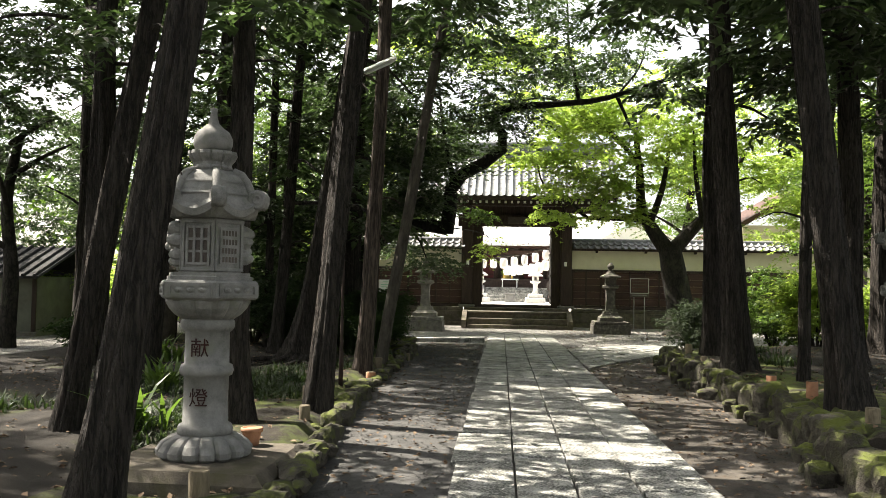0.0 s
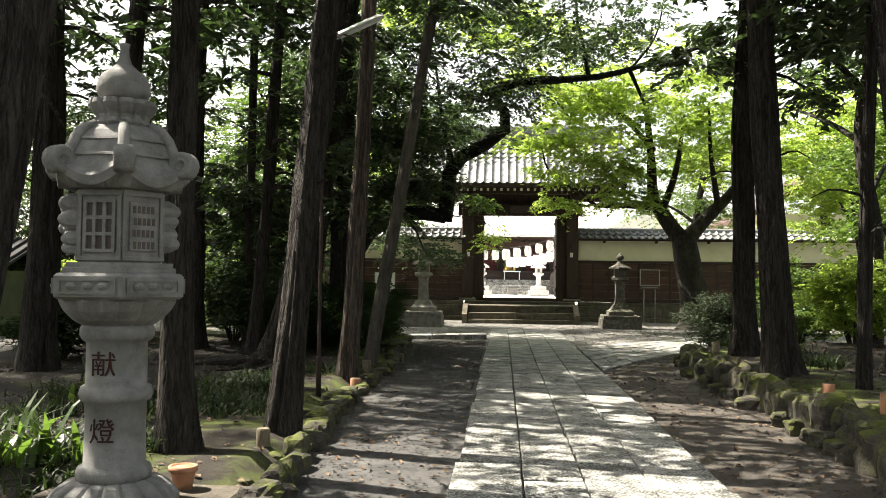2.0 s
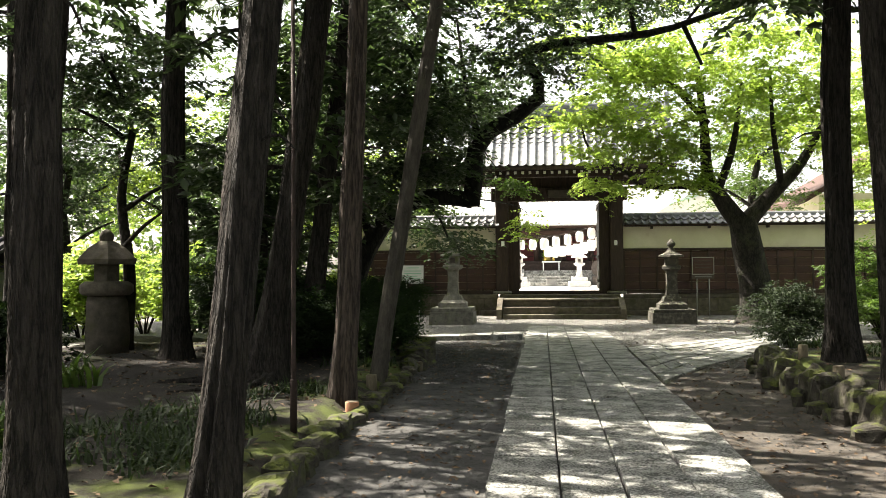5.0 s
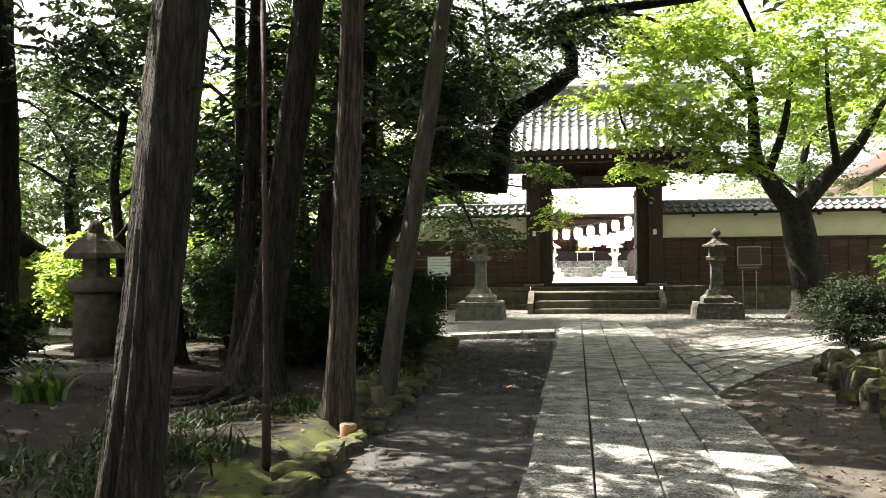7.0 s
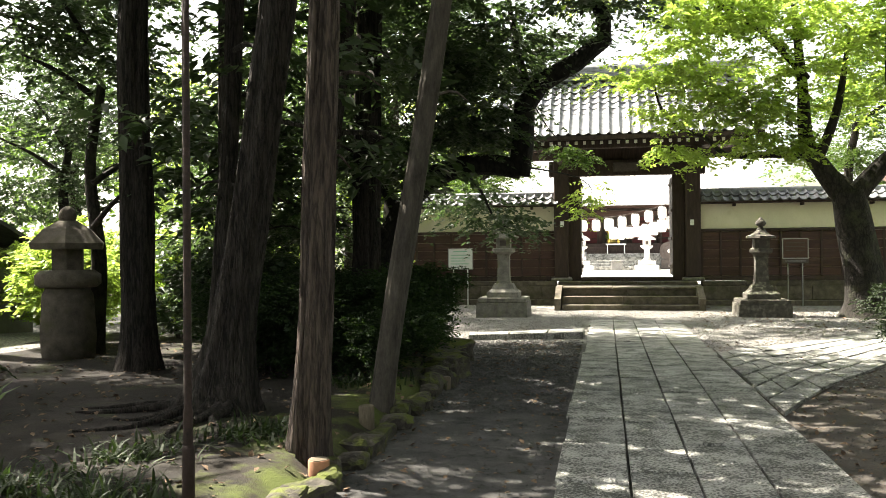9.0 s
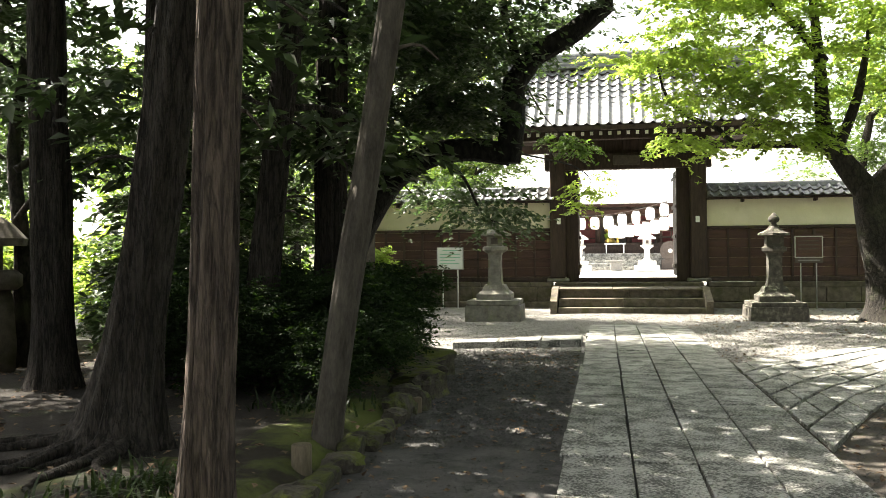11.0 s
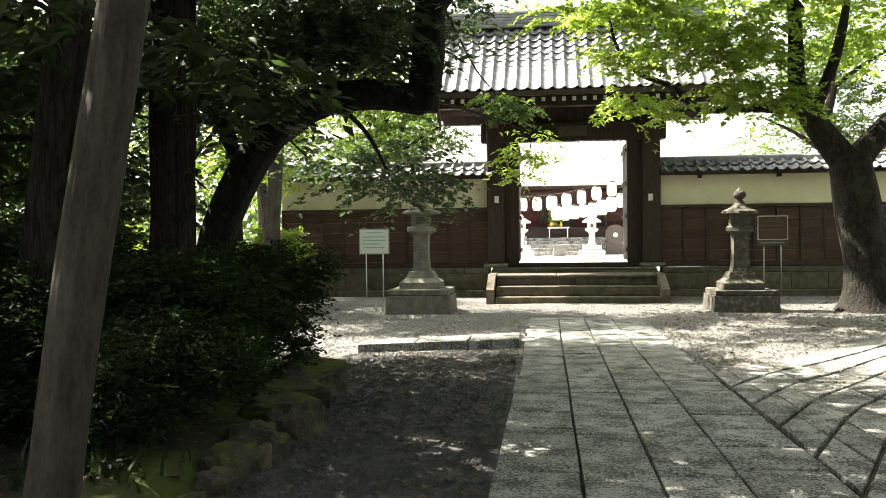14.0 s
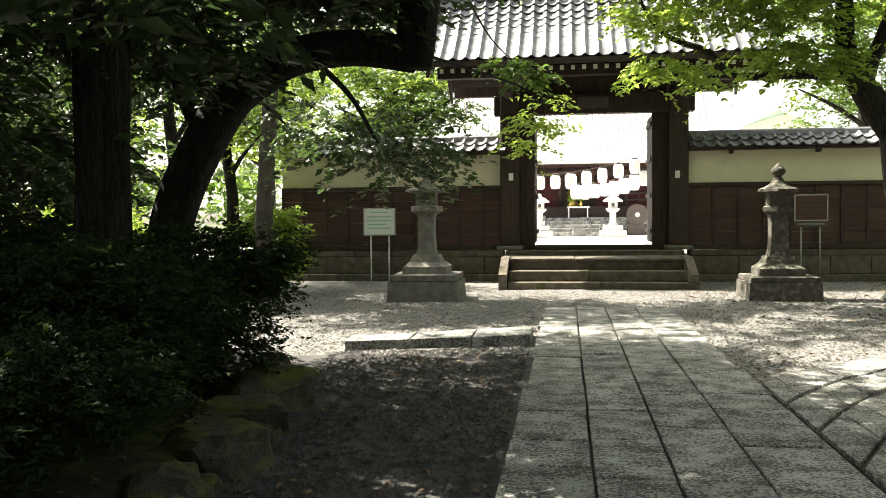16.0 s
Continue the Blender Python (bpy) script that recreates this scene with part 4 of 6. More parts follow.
# ---- the stone lanterns ----
def big_lantern(at, group=""):
    lan = thing("stone_lantern", (at[0], at[1], at[2]), "tall carved hexagonal granite lantern with scrolled roof on a slab", "stone lantern", group)
    R6 = radians(-64)
    s = Shape()
    s.loft([[(-0.68, -0.64, -0.25), (0.64, -0.66, -0.25), (0.68, 0.62, -0.25), (-0.62, 0.64, -0.25)], [(-0.67, -0.62, 0.03), (0.63, -0.65, 0.02), (0.66, 0.61, 0.04), (-0.61, 0.63, 0.03)],
            [(-0.6, -0.56, 0.1), (0.56, -0.58, 0.09), (0.59, 0.55, 0.1), (-0.55, 0.57, 0.1)]])
    part("base_slab", s, M_PLINTH, lan, "rough lichen-stained base slab")

    def petals(count, depth):
        return lambda a, i: 1 + depth * (abs(math.cos(a * count / 2)) ** 0.45 - 0.75)
    part("lotus_base", Shape().lathe([(0.30, 0.09), (0.34, 0.12), (0.345, 0.16), (0.31, 0.21), (0.25, 0.25), (0.2, 0.265)], 96, 0, (0, 0), petals(16, 0.13)), M_STONE, lan)
    part("shaft", Shape().lathe([(0.2, 0.26), (0.205, 0.30), (0.195, 0.33), (0.168, 0.345), (0.163, 0.5), (0.165, 0.69), (0.188, 0.70), (0.2, 0.735), (0.188, 0.775), (0.165, 0.785), (0.163, 1.02), (0.185, 1.035), (0.2, 1.06), (0.2, 1.10), (0.18, 1.13)], 32), M_STONE, lan, "", True)
    part("lotus_cup", Shape().lathe([(0.19, 1.12), (0.235, 1.15), (0.28, 1.2), (0.305, 1.25), (0.30, 1.275)], 96, 0.1, (0, 0), petals(14, 0.12)), M_STONE, lan)
    part("platform", Shape().lathe([(0.36, 1.265), (0.385, 1.28), (0.385, 1.39), (0.37, 1.405), (0.34, 1.41), (0.34, 1.435), (0.32, 1.44), (0.32, 1.465)], 6, R6), M_STONE, lan)
    for k in range(6):
        a = R6 + math.pi / 6 + k * math.pi / 3
        m = Matrix.Translation((0, 0, 0)) @ Matrix.Rotation(a, 4, "Z")
        ap = 0.385 * math.cos(math.pi / 6)
        f = Shape()
        for u0, u1, v0, v1 in ((-0.165, 0.165, 1.295, 1.308), (-0.165, 0.165, 1.365, 1.378), (-0.165, -0.15, 1.308, 1.365), (0.15, 0.165, 1.308, 1.365)):
            f.box(ap - 0.006, ap + 0.012, u0, u1, v0, v1)
        for j in range(3):
            c = -0.09 + j * 0.09
            f.lathe([(0.032, 0), (0.034, 0.006), (0.02, 0.012), (0.012, 0.018)], 10)
            n = 4 * 10
            f.v[-n:] = [(ap + z, c + x, 1.337 + y * 0.7) for x, y, z in f.v[-n:]]
        f.v = [tuple(m @ Vector(p)) for p in f.v]
        part("carved_panel", f, M_STONE, lan)
    box = part("fire_box", Shape().lathe([(0.25, 1.465), (0.25, 1.885)], 6, R6), M_STONE, lan)
    ap = 0.25 * math.cos(math.pi / 6)
    for k in range(6):
        a = R6 + math.pi / 6 + k * math.pi / 3
        m = Matrix.Rotation(a, 4, "Z")
        kind = (k + 1) % 3
        f, dark = Shape(), Shape()
        for u0, u1, v0, v1 in ((-0.15, 0.15, 1.475, 1.50), (-0.15, 0.15, 1.83, 1.86), (-0.15, -0.125, 1.50, 1.83), (0.125, 0.15, 1.50, 1.83)):
            f.box(ap - 0.004, ap + 0.014, u0, u1, v0, v1, 0.002)
        if kind == 0:       # lattice window
            dark.box(ap - 0.004, ap + 0.003, -0.1, 0.1, 1.53, 1.8)
            for u in (-0.1, -0.035, 0.035, 0.1):
                f.box(ap, ap + 0.016, u - 0.011, u + 0.011, 1.53, 1.8)
            for v in (1.53, 1.62, 1.71, 1.8):
                f.box(ap, ap + 0.015, -0.108, 0.108, v - 0.009, v + 0.009)
        elif kind == 1:     # pierced holes
            f.box(ap, ap + 0.01, -0.1, 0.1, 1.53, 1.8, 0.003)
            for i in range(5):
                for j in range(4):
                    u, v = -0.068 + i * 0.034 + (0.0 if j % 2 else 0.006), 1.562 + j * 0.065
                    hole = Shape().box(ap + 0.009, ap + 0.0125, u - 0.011, u + 0.011, v - 0.02, v + 0.02)
                    hole.v = [tuple(m @ Vector((p[0], p[1] * 0.83, p[2]))) for p in hole.v]
                    part("hole", hole, M_DARK, box)
        else:               # carved relief
            for i in range(26):
                u, v = random.uniform(-0.09, 0.09), random.uniform(1.54, 1.8)
                q = random.uniform(0.02, 0.055)
                boss = Shape().lathe([(q, 0), (q * 0.95, q * 0.5), (q * 0.5, q * 0.9), (q * 0.1, q)], 9)
                boss.v = [tuple(m @ Vector((ap + z * 2.0, (u + x) * 0.83, v + y))) for x, y, z in boss.v]
                part("carved_scroll", boss, M_STONE, box)
        for sh, ma, nm in ((f, M_STONE, "window_frame" if kind != 2 else "panel_frame"), (dark, M_DARK, "opening")):
            if sh.v:
                sh.v = [tuple(m @ Vector((p[0], p[1] * 0.83, p[2]))) for p in sh.v]
                part(nm, sh, ma, box)
    # roof: six curved faces, hips that end in scrolls
    rings = []
    for r, z, dip in ((0.3, 1.87, 0), (0.38, 1.875, 0.09), (0.392, 1.925, 0.1), (0.355, 1.965, 0.055), (0.325, 2.02, 0.02), (0.302, 2.08, 0), (0.275, 2.14, 0), (0.235, 2.195, 0), (0.18, 2.23, 0), (0.14, 2.24, 0)):
        ring = []
        for k in range(48):
            a = R6 + 2 * math.pi * k / 48
            local = ((k % 8) / 8 - 0.5) * math.pi / 3
            corner = (abs((k % 8) - 4) / 4) ** 2
            q = r * math.cos(math.pi / 6) / math.cos(local)
            ring.append((q * math.cos(a), q * math.sin(a), z + dip * corner))
        rings.append(ring)
    roof = part("roof", Shape().loft(rings), M_STONE, lan)
    for k in range(6):
        a = R6 + k * math.pi / 3
        d = Vector((math.cos(a), math.sin(a), 0))
        prof = [(0.17, 2.235), (0.235, 2.205), (0.28, 2.145), (0.305, 2.085), (0.33, 2.03), (0.36, 2.0)]
        part("hip", Shape().tube([d * r + Vector((0, 0, z)) for r, z in prof], [0.026, 0.03, 0.032, 0.034, 0.038, 0.04], 8), M_STONE, roof, "", True)
        sc = []
        for i in range(15):
            th = -1.2 + i * 0.52
            rad = 0.058 * (1 - i / 19)
            sc.append(d * (0.372 + rad * math.cos(th)) + Vector((0, 0, 2.015 + rad * math.sin(th))))
        part("scroll", Shape().tube(sc, [0.04 - 0.0014 * i for i in range(15)], 8), M_STONE, roof, "", True)
        side = Vector((-d.y, d.x, 0))
        drum_rings = [[d * (0.372 + r * math.cos(q)) + side * w + Vector((0, 0, 2.015 + r * math.sin(q))) for q in np.linspace(0, 2 * math.pi, 16, endpoint=False)] for w, r in ((-0.04, 0.02), (-0.05, 0.022), (-0.052, 0.034), (-0.046, 0.038), (-0.054, 0.05), (-0.054, 0.066), (-0.04, 0.076), (0.04, 0.076), (0.054, 0.066), (0.054, 0.05), (0.046, 0.038), (0.052, 0.034), (0.05, 0.022), (0.04, 0.02))]
        part("scroll_drum", Shape().loft(drum_rings), M_STONE, roof, "", True)
    for k in range(6):
        a = R6 + math.pi / 6 + k * math.pi / 3
        for h in (2.05, 2.14):
            r = (0.316 if h < 2.1 else 0.277) * math.cos(math.pi / 6)
            w = 0.125 if h < 2.1 else 0.105
            m = Matrix.Rotation(a, 4, "Z")
            part("roof_course", Shape().add([m @ Vector(p) for p in [(r - 0.01, -w, h), (r + 0.012, -w, h - 0.004), (r + 0.012, w, h - 0.004), (r - 0.01, w, h), (r - 0.01, -w, h + 0.012), (r + 0.004, -w, h + 0.012), (r + 0.004, w, h + 0.012), (r - 0.01, w, h + 0.012)]],
                 [(3, 2, 1, 0), (4, 5, 6, 7), (0, 1, 5, 4), (1, 2, 6, 5), (2, 3, 7, 6), (3, 0, 4, 7)]), M_STONE, roof)
    fin = part("finial", Shape().lathe([(0.1, 2.385), (0.133, 2.4), (0.147, 2.44), (0.145, 2.485), (0.12, 2.535), (0.075, 2.568), (0.042, 2.6), (0.028, 2.65), (0.024, 2.69), (0.031, 2.715), (0.02, 2.72)], 28), M_STONE, lan, "onion-shaped finial", True)
    part("neck", Shape().lathe([(0.145, 2.235), (0.155, 2.25), (0.14, 2.275), (0.142, 2.295), (0.165, 2.32), (0.182, 2.355), (0.178, 2.38), (0.12, 2.388)], 72, 0, (0, 0), petals(12, 0.12)), M_STONE, lan)
    for body, h in (("\u732e", 0.90), ("\u71c8", 0.535)):
        cu = bpy.data.curves.new("inscription", "FONT")
        cu.body, cu.size, cu.align_x, cu.align_y, cu.extrude = body, 0.145, "CENTER", "CENTER", 0.003
        cu.materials.append(M_INK)
        t = new("inscription", cu)
        t.parent = lan
        t["label"] = "painted dark red character"
        t.matrix_basis = pose(0.0, -0.166, h, 90, 0, 2)
    return lan


big_lantern((-1.85, 8.3, 0.0), "large lanterns beside the path")
big_lantern((5.62, 13.4, 0.1), "large lanterns beside the path")


def plain_lantern(at, label, plinth_h, plinth_w, light):
    lan = thing("stone_lantern", at, label, "stone lantern", "lanterns before the gate")
    w, h = plinth_w / 2, plinth_h
    part("plinth", Shape().loft([[(sx * (w * f), sy * (w * f), z) for sx, sy in ((-1, -1), (1, -1), (1, 1), (-1, 1))] for f, z in ((1.0, -0.08), (0.97, h * 0.72), (0.9, h * 0.73), (0.93, h * 0.76), (0.93, h * 0.97), (0.9, h))]), light, lan)
    z = h
    part("step", Shape().loft([[(sx * q, sy * q, zz) for sx, sy in ((-1, -1), (1, -1), (1, 1), (-1, 1))] for q, zz in ((w * 0.62, z), (w * 0.62, z + 0.12), (w * 0.45, z + 0.2), (w * 0.36, z + 0.32))]), light, lan)
    part("shaft", Shape().lathe([(0.24, z + 0.32), (0.21, z + 0.40), (0.19, z + 0.72), (0.195, z + 0.96), (0.22, z + 1.02)], 4, math.pi / 4), light, lan)
    part("platform", Shape().lathe([(0.2, z + 1.02), (0.28, z + 1.07), (0.28, z + 1.14), (0.25, z + 1.16)], 6, 0.3), light, lan)
    fire = part("fire_box", Shape().lathe([(0.235, z + 1.16), (0.235, z + 1.40)], 4, math.pi / 4), light, lan)
    part("opening", Shape().box(-0.075, 0.075, -0.1695, -0.1663, z + 1.21, z + 1.34), M_DARK, fire)
    part("roof", Shape().lathe([(0.28, z + 1.38), (0.37, z + 1.40), (0.36, z + 1.44), (0.24, z + 1.48), (0.15, z + 1.54), (0.1, z + 1.6)], 6, 0.3), light, lan, "mossy wide roof stone")
    part("finial", Shape().lathe([(0.1, z + 1.595), (0.06, z + 1.63), (0.05, z + 1.66), (0.1, z + 1.69), (0.12, z + 1.74), (0.1, z + 1.79), (0.05, z + 1.84), (0.015, z + 1.88)], 16), light, lan, "", True)
    return lan


plain_lantern((3.85, 30.0, 0.0), "weathered stone lantern on a square plinth, lichen on its roof", 0.36, 1.16, M_MOSSYLAN)
plain_lantern((-2.05, 29.6, 0.0), "weathered stone lantern on a tall square plinth", 0.42, 1.2, M_OLDSTONE)


def sign(at, w, h, foot_z, label, face, ink, lines):
    s = thing("notice_board", at, label, "sign")
    board = part("board", Shape().box(-w / 2, w / 2, -0.015, 0.015, 0, h, 0.004), face, s)
    for a, b, c, d in ((-w / 2 - 0.022, w / 2 + 0.022, h, h + 0.022), (-w / 2 - 0.022, w / 2 + 0.022, -0.022, 0.0), (-w / 2 - 0.022, -w / 2, 0.0, h), (w / 2, w / 2 + 0.022, 0.0, h)):
        part("frame_bar", Shape().box(a, b, -0.022, 0.018, c, d, 0.003), M_STEEL, board)
    for x in (-w * 0.3, w * 0.3):
        part("leg", Shape().lathe([(0.016, foot_z), (0.016, h * 0.8)], 8, 0, (x, 0.03)), M_WHITE if face is M_WHITE else M_STEEL, s, "", True)
    for i, (v, a, b) in enumerate(lines):
        part("text_line", Shape().box(-w / 2 + a * w, -w / 2 + b * w, -0.0185, -0.0155, v * h - 0.012, v * h + 0.012), ink, board)
    return s


sign((-3.78, 33.7, 1.02), 0.68, 0.56, -1.05, "white notice board with green lettering on two legs", M_WHITE, M_GREENP, [(0.88, 0.2, 0.8), (0.7, 0.1, 0.9), (0.55, 0.1, 0.9), (0.4, 0.1, 0.7), (0.25, 0.1, 0.85)])
rs = sign((5.33, 33.6, 1.27), 0.62, 0.5, -1.3, "dark framed notice board on two steel legs", M_BOARD, M_DARK, [(0.8, 0.1, 0.9), (0.6, 0.1, 0.9), (0.4, 0.1, 0.9)])
part("lower_board", Shape().box(-0.33, 0.33, -0.02, 0.01, -0.15, -0.02, 0.004), M_DARK, rs, "small board with a pale line of writing")
part("text_line", Shape().box(-0.26, 0.26, -0.0235, -0.0205, -0.1, -0.07), M_METAL, rs)


# ---- woods around ----
def wood_tree(x, y, r, height, crown, k, leaves, leaf, name="broadleaf_tree", label="broadleaf tree at the edge of the grove", size=0.115, low=0.25, fork=True, z=0.0):
    """A forked tree whose crown starts at low * height."""
    top = height * 0.62
    limbs = [([(x, y, z - 0.1), (x + 0.1, y, top * 0.35), (x - 0.1, y + 0.1, top * 0.7), (x + 0.15, y, top)], r, r * 0.45)]
    for i in range(5):
        a = i * 1.3 + x
        h = height * (0.3 + 0.1 * i)
        d = crown * 0.7
        limbs.append(([(x, y, h), (x + d * 0.5 * math.cos(a), y + d * 0.5 * math.sin(a), h + d * 0.35), (x + d * math.cos(a), y + d * math.sin(a), h + d * 0.6)], r * 0.4, 0.02))
    mid = height * (1 + low) / 2
    return broadleaf(name, label, limbs, [((x, y, mid), (crown, crown, height * (1 - low) / 2), k)], int(leaves * 1.7), size, leaf, 0.65, 0.2, 0.6, "trees of the grove")


for x, y, r, h, c, k, n, leaf, low in (
        (-8.8, 17.4, 0.16, 6.5, 1.6, 26, 4200, L_DARK, 0.36), (-11.6, 26.6, 0.16, 6.6, 1.9, 40, 6500, L_DARK, 0.28), (-13.6, 30.0, 0.2, 8.0, 2.4, 44, 7500, L_DARK, 0.25), (-9.6, 30.6, 0.16, 7.0, 2.0, 36, 6000, L_DARK, 0.28), (-15.2, 23.6, 0.2, 9.0, 2.6, 50, 8000, L_DARK, 0.36),
        (-10.0, 13.2, 0.16, 6.5, 1.7, 26, 4200, L_DARK, 0.38), (-13.2, 18.2, 0.2, 7.0, 2.0, 30, 4500, L_DARK, 0.33), (7.2, 20.4, 0.18, 10.0, 2.4, 50, 8000, L_DARK, 0.45), (6.6, 13.0, 0.16, 9.0, 1.9, 40, 8000, L_DARK, 0.48),
        # trees of 12 m and more: crowns out of view, added to shade the left bed
        (-11.3, 15.0, 0.2, 12.5, 2.4, 36, 8000, L_DARK, 0.7), (-11.0, 18.4, 0.22, 12.5, 2.8, 44, 11000, L_DARK, 0.7), (-14.8, 15.0, 0.2, 12.5, 2.6, 40, 7500, L_DARK, 0.7), (-14.8, 20.0, 0.2, 12.5, 2.6, 40, 7500, L_DARK, 0.7), (-3.9, 38.5, 0.15, 6.5, 2.0, 50, 12000, L_MID, 0.2), (-12.8, 13.2, 0.2, 9, 2.6, 34, 6500, L_DARK, 0.2), (-15.5, 27.0, 0.2, 8, 2.4, 32, 7500, L_DARK, 0.15), (-5.4, 22.6, 0.12, 4.0, 1.6, 30, 9000, L_DARK, 0.1), (-6.7, 20.0, 0.12, 6.2, 1.3, 30, 4200, L_DARK, 0.5), 
        (-17.5, 14, 0.25, 7, 2.6, 30, 6000, L_MID, 0.2), (-10.5, 31.5, 0.22, 7, 2.6, 40, 9000, L_LIGHT, 0.25),
        (-7.0, 33.0, 0.16, 7.5, 2.0, 50, 12000, L_LIGHT, 0.15), (-19, 25, 0.25, 8, 3.0, 40, 9000, L_MID, 0.15), (-11.3, 9.8, 0.22, 12, 2.4, 36, 7500, L_DARK, 0.68),
        # trees at y up to 6 are unseen, added to block skylight from behind
        (-4.6, 39.5, 0.2, 9, 2.6, 50, 12000, L_LIGHT, 0.3), (-6.9, 30.0, 0.15, 9.0, 2.4, 50, 11000, L_MID, 0.35), (5.6, 2.5, 0.2, 10, 2.6, 50, 9000, L_DARK, 0.3), (4.6, -2.6, 0.2, 10, 3.0, 50, 9000, L_DARK, 0.2),
        (-4.6, -3.0, 0.2, 10, 3.0, 50, 9000, L_DARK, 0.2), (0.6, -10, 0.25, 11, 4.0, 60, 11000, L_DARK, 0.25), (9.0, 6.0, 0.2, 10, 3.0, 50, 9000, L_DARK, 0.2), (-8.0, 2.0, 0.2, 10, 2.8, 50, 7000, L_DARK, 0.25),
        (-9.0, 41, 0.25, 10, 3.2, 60, 12000, L_MID, 0.2), (8.2, 39, 0.22, 9, 2.6, 50, 13000, L_MID, 0.3), (12.5, 37, 0.25, 10, 3.2, 60, 14000, L_LIGHT, 0.2),
        (10.3, 28.5, 0.2, 8.5, 2.4, 60, 14000, L_LIGHT, 0.2), (9.2, 23.2, 0.18, 7.5, 2.0, 50, 13000, L_MID, 0.2), (12.5, 21, 0.22, 9.5, 2.8, 60, 14000, L_MID, 0.15), (10.2, 15.2, 0.22, 9.5, 2.6, 60, 13000, L_DARK, 0.25),
        (15.5, 29, 0.25, 11, 3.4, 60, 14000, L_MID, 0.1), (8.2, 11.0, 0.2, 9, 2.3, 50, 11000, L_DARK, 0.35)):
    wood_tree(x, y, r, h, c, k, n, leaf, low=low)


broadleaf("broadleaf_tree", "dark broadleaf tree reaching towards the gate", [
    ([(-4.9, 29.2, -0.1), (-4.8, 29.2, 2.0), (-4.6, 29.1, 4.2), (-4.5, 29.0, 6.0)], 0.17, 0.08),
    ([(-4.7, 29.1, 3.6), (-3.4, 29.6, 5.2), (-2.2, 30.2, 6.2), (-1.0, 30.5, 6.5)], 0.08, 0.02),
    ([(-4.6, 29.1, 4.2), (-5.4, 28.4, 5.6), (-5.9, 28.0, 7.2)], 0.07, 0.02),
    ([(-4.5, 29.0, 5.6), (-4.0, 28.6, 7.0), (-3.8, 28.4, 8.4)], 0.06, 0.02),
], [((-4.6, 29.0, 6.6), (2.0, 2.0, 2.6), 34), ((-1.5, 30.5, 6.6), (1.3, 0.9, 0.8), 11), ((-3.0, 29.8, 5.6), (0.9, 0.8, 0.6), 8)], 12000, 0.15, L_DARK, group="trees of the grove", bark=M_SMOOTHBARK)


def ring_of_leaves(name, label, r0, r1, z0, z1, count, size, leaf, a0=0.0, a1=6.2832, squash=0.35):
    k = 420
    a, r = rng.uniform(a0, a1, k), rng.uniform(r0, r1, k)
    h = z0 + (z1 - z0) * rng.random(k) * (0.75 + 0.25 * np.sin(a * 9))
    c = np.stack([r * np.cos(a), 16 + r * np.sin(a), h], 1)
    s = np.stack([np.full(k, 2.6), np.full(k, 2.6), np.full(k, 1.6)], 1)
    ob = new(name, leaf_mesh(name, c, s, count, size, leaf, 0.7, 0.6))
    return tagged(ob, label, "trees", kind="stuff")


ring_of_leaves("far_woods", "distant ring of sunlit trees closing the view", 44, 58, 0, 9.5, 60000, 0.55, L_MID, 1.78, 7.64)


def shrub(x, y, z, rx, ry, h, leaves, size, leaf, label, name="shrub", k=50):
    s = thing(name, (0, 0, 0), label, "shrub", "")
    for i in range(7):
        a = i * 0.9
        part("stem", limb([(x + 0.05 * math.cos(a), y + 0.05 * math.sin(a), z - 0.08), (x + rx * 0.25 * math.cos(a), y + ry * 0.25 * math.sin(a), z + h * 0.3), (x + rx * 0.6 * math.cos(a), y + ry * 0.6 * math.sin(a), z + h * 0.75)], 0.025, 0.006, 7, 5, i), M_BARK2, s)
    c, r = clumps((x, y, z + h * 0.52), (rx * 0.85, ry * 0.85, h * 0.42), k, 0.15, 0.32, 0.7, 0.5)
    leafy("foliage", s, c, r, leaves, size, leaf, 0.6, 0.45, 0.15, 0.22, 12)
    return s


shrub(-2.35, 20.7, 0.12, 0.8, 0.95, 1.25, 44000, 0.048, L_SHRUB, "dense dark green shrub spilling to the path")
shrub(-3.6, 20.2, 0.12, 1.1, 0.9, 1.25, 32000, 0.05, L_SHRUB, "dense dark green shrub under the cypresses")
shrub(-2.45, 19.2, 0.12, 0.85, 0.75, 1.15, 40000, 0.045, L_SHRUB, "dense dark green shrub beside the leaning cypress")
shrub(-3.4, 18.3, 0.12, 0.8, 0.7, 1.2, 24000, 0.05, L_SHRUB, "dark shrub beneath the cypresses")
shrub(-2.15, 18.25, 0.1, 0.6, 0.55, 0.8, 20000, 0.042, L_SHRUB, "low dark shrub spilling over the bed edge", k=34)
shrub(-4.0, 19.0, 0.12, 0.8, 0.7, 1.6, 9000, 0.1, L_DARK, "low dark shrub under the cypresses")
shrub(-4.6, 22.0, 0.12, 1.0, 0.8, 1.6, 9000, 0.1, L_DARK, "tall dark shrub beside the old tree")
shrub(-4.9, 20.2, 0.12, 0.9, 0.8, 1.5, 9000, 0.11, L_DARK, "glossy evergreen shrub in the shade")
shrub(4.95, 22.9, -0.02, 0.78, 0.75, 1.2, 17000, 0.055, L_BOX, "round clipped dark shrub at the bed's corner")
shrub(6.6, 19.6, 0.3, 0.9, 0.8, 1.7, 9000, 0.1, L_LIGHT, "light green shrub in the sun")
shrub(8.4, 20.8, 0.2, 1.2, 1.0, 1.5, 9000, 0.1, L_LIGHT, "light green shrub in the sun")
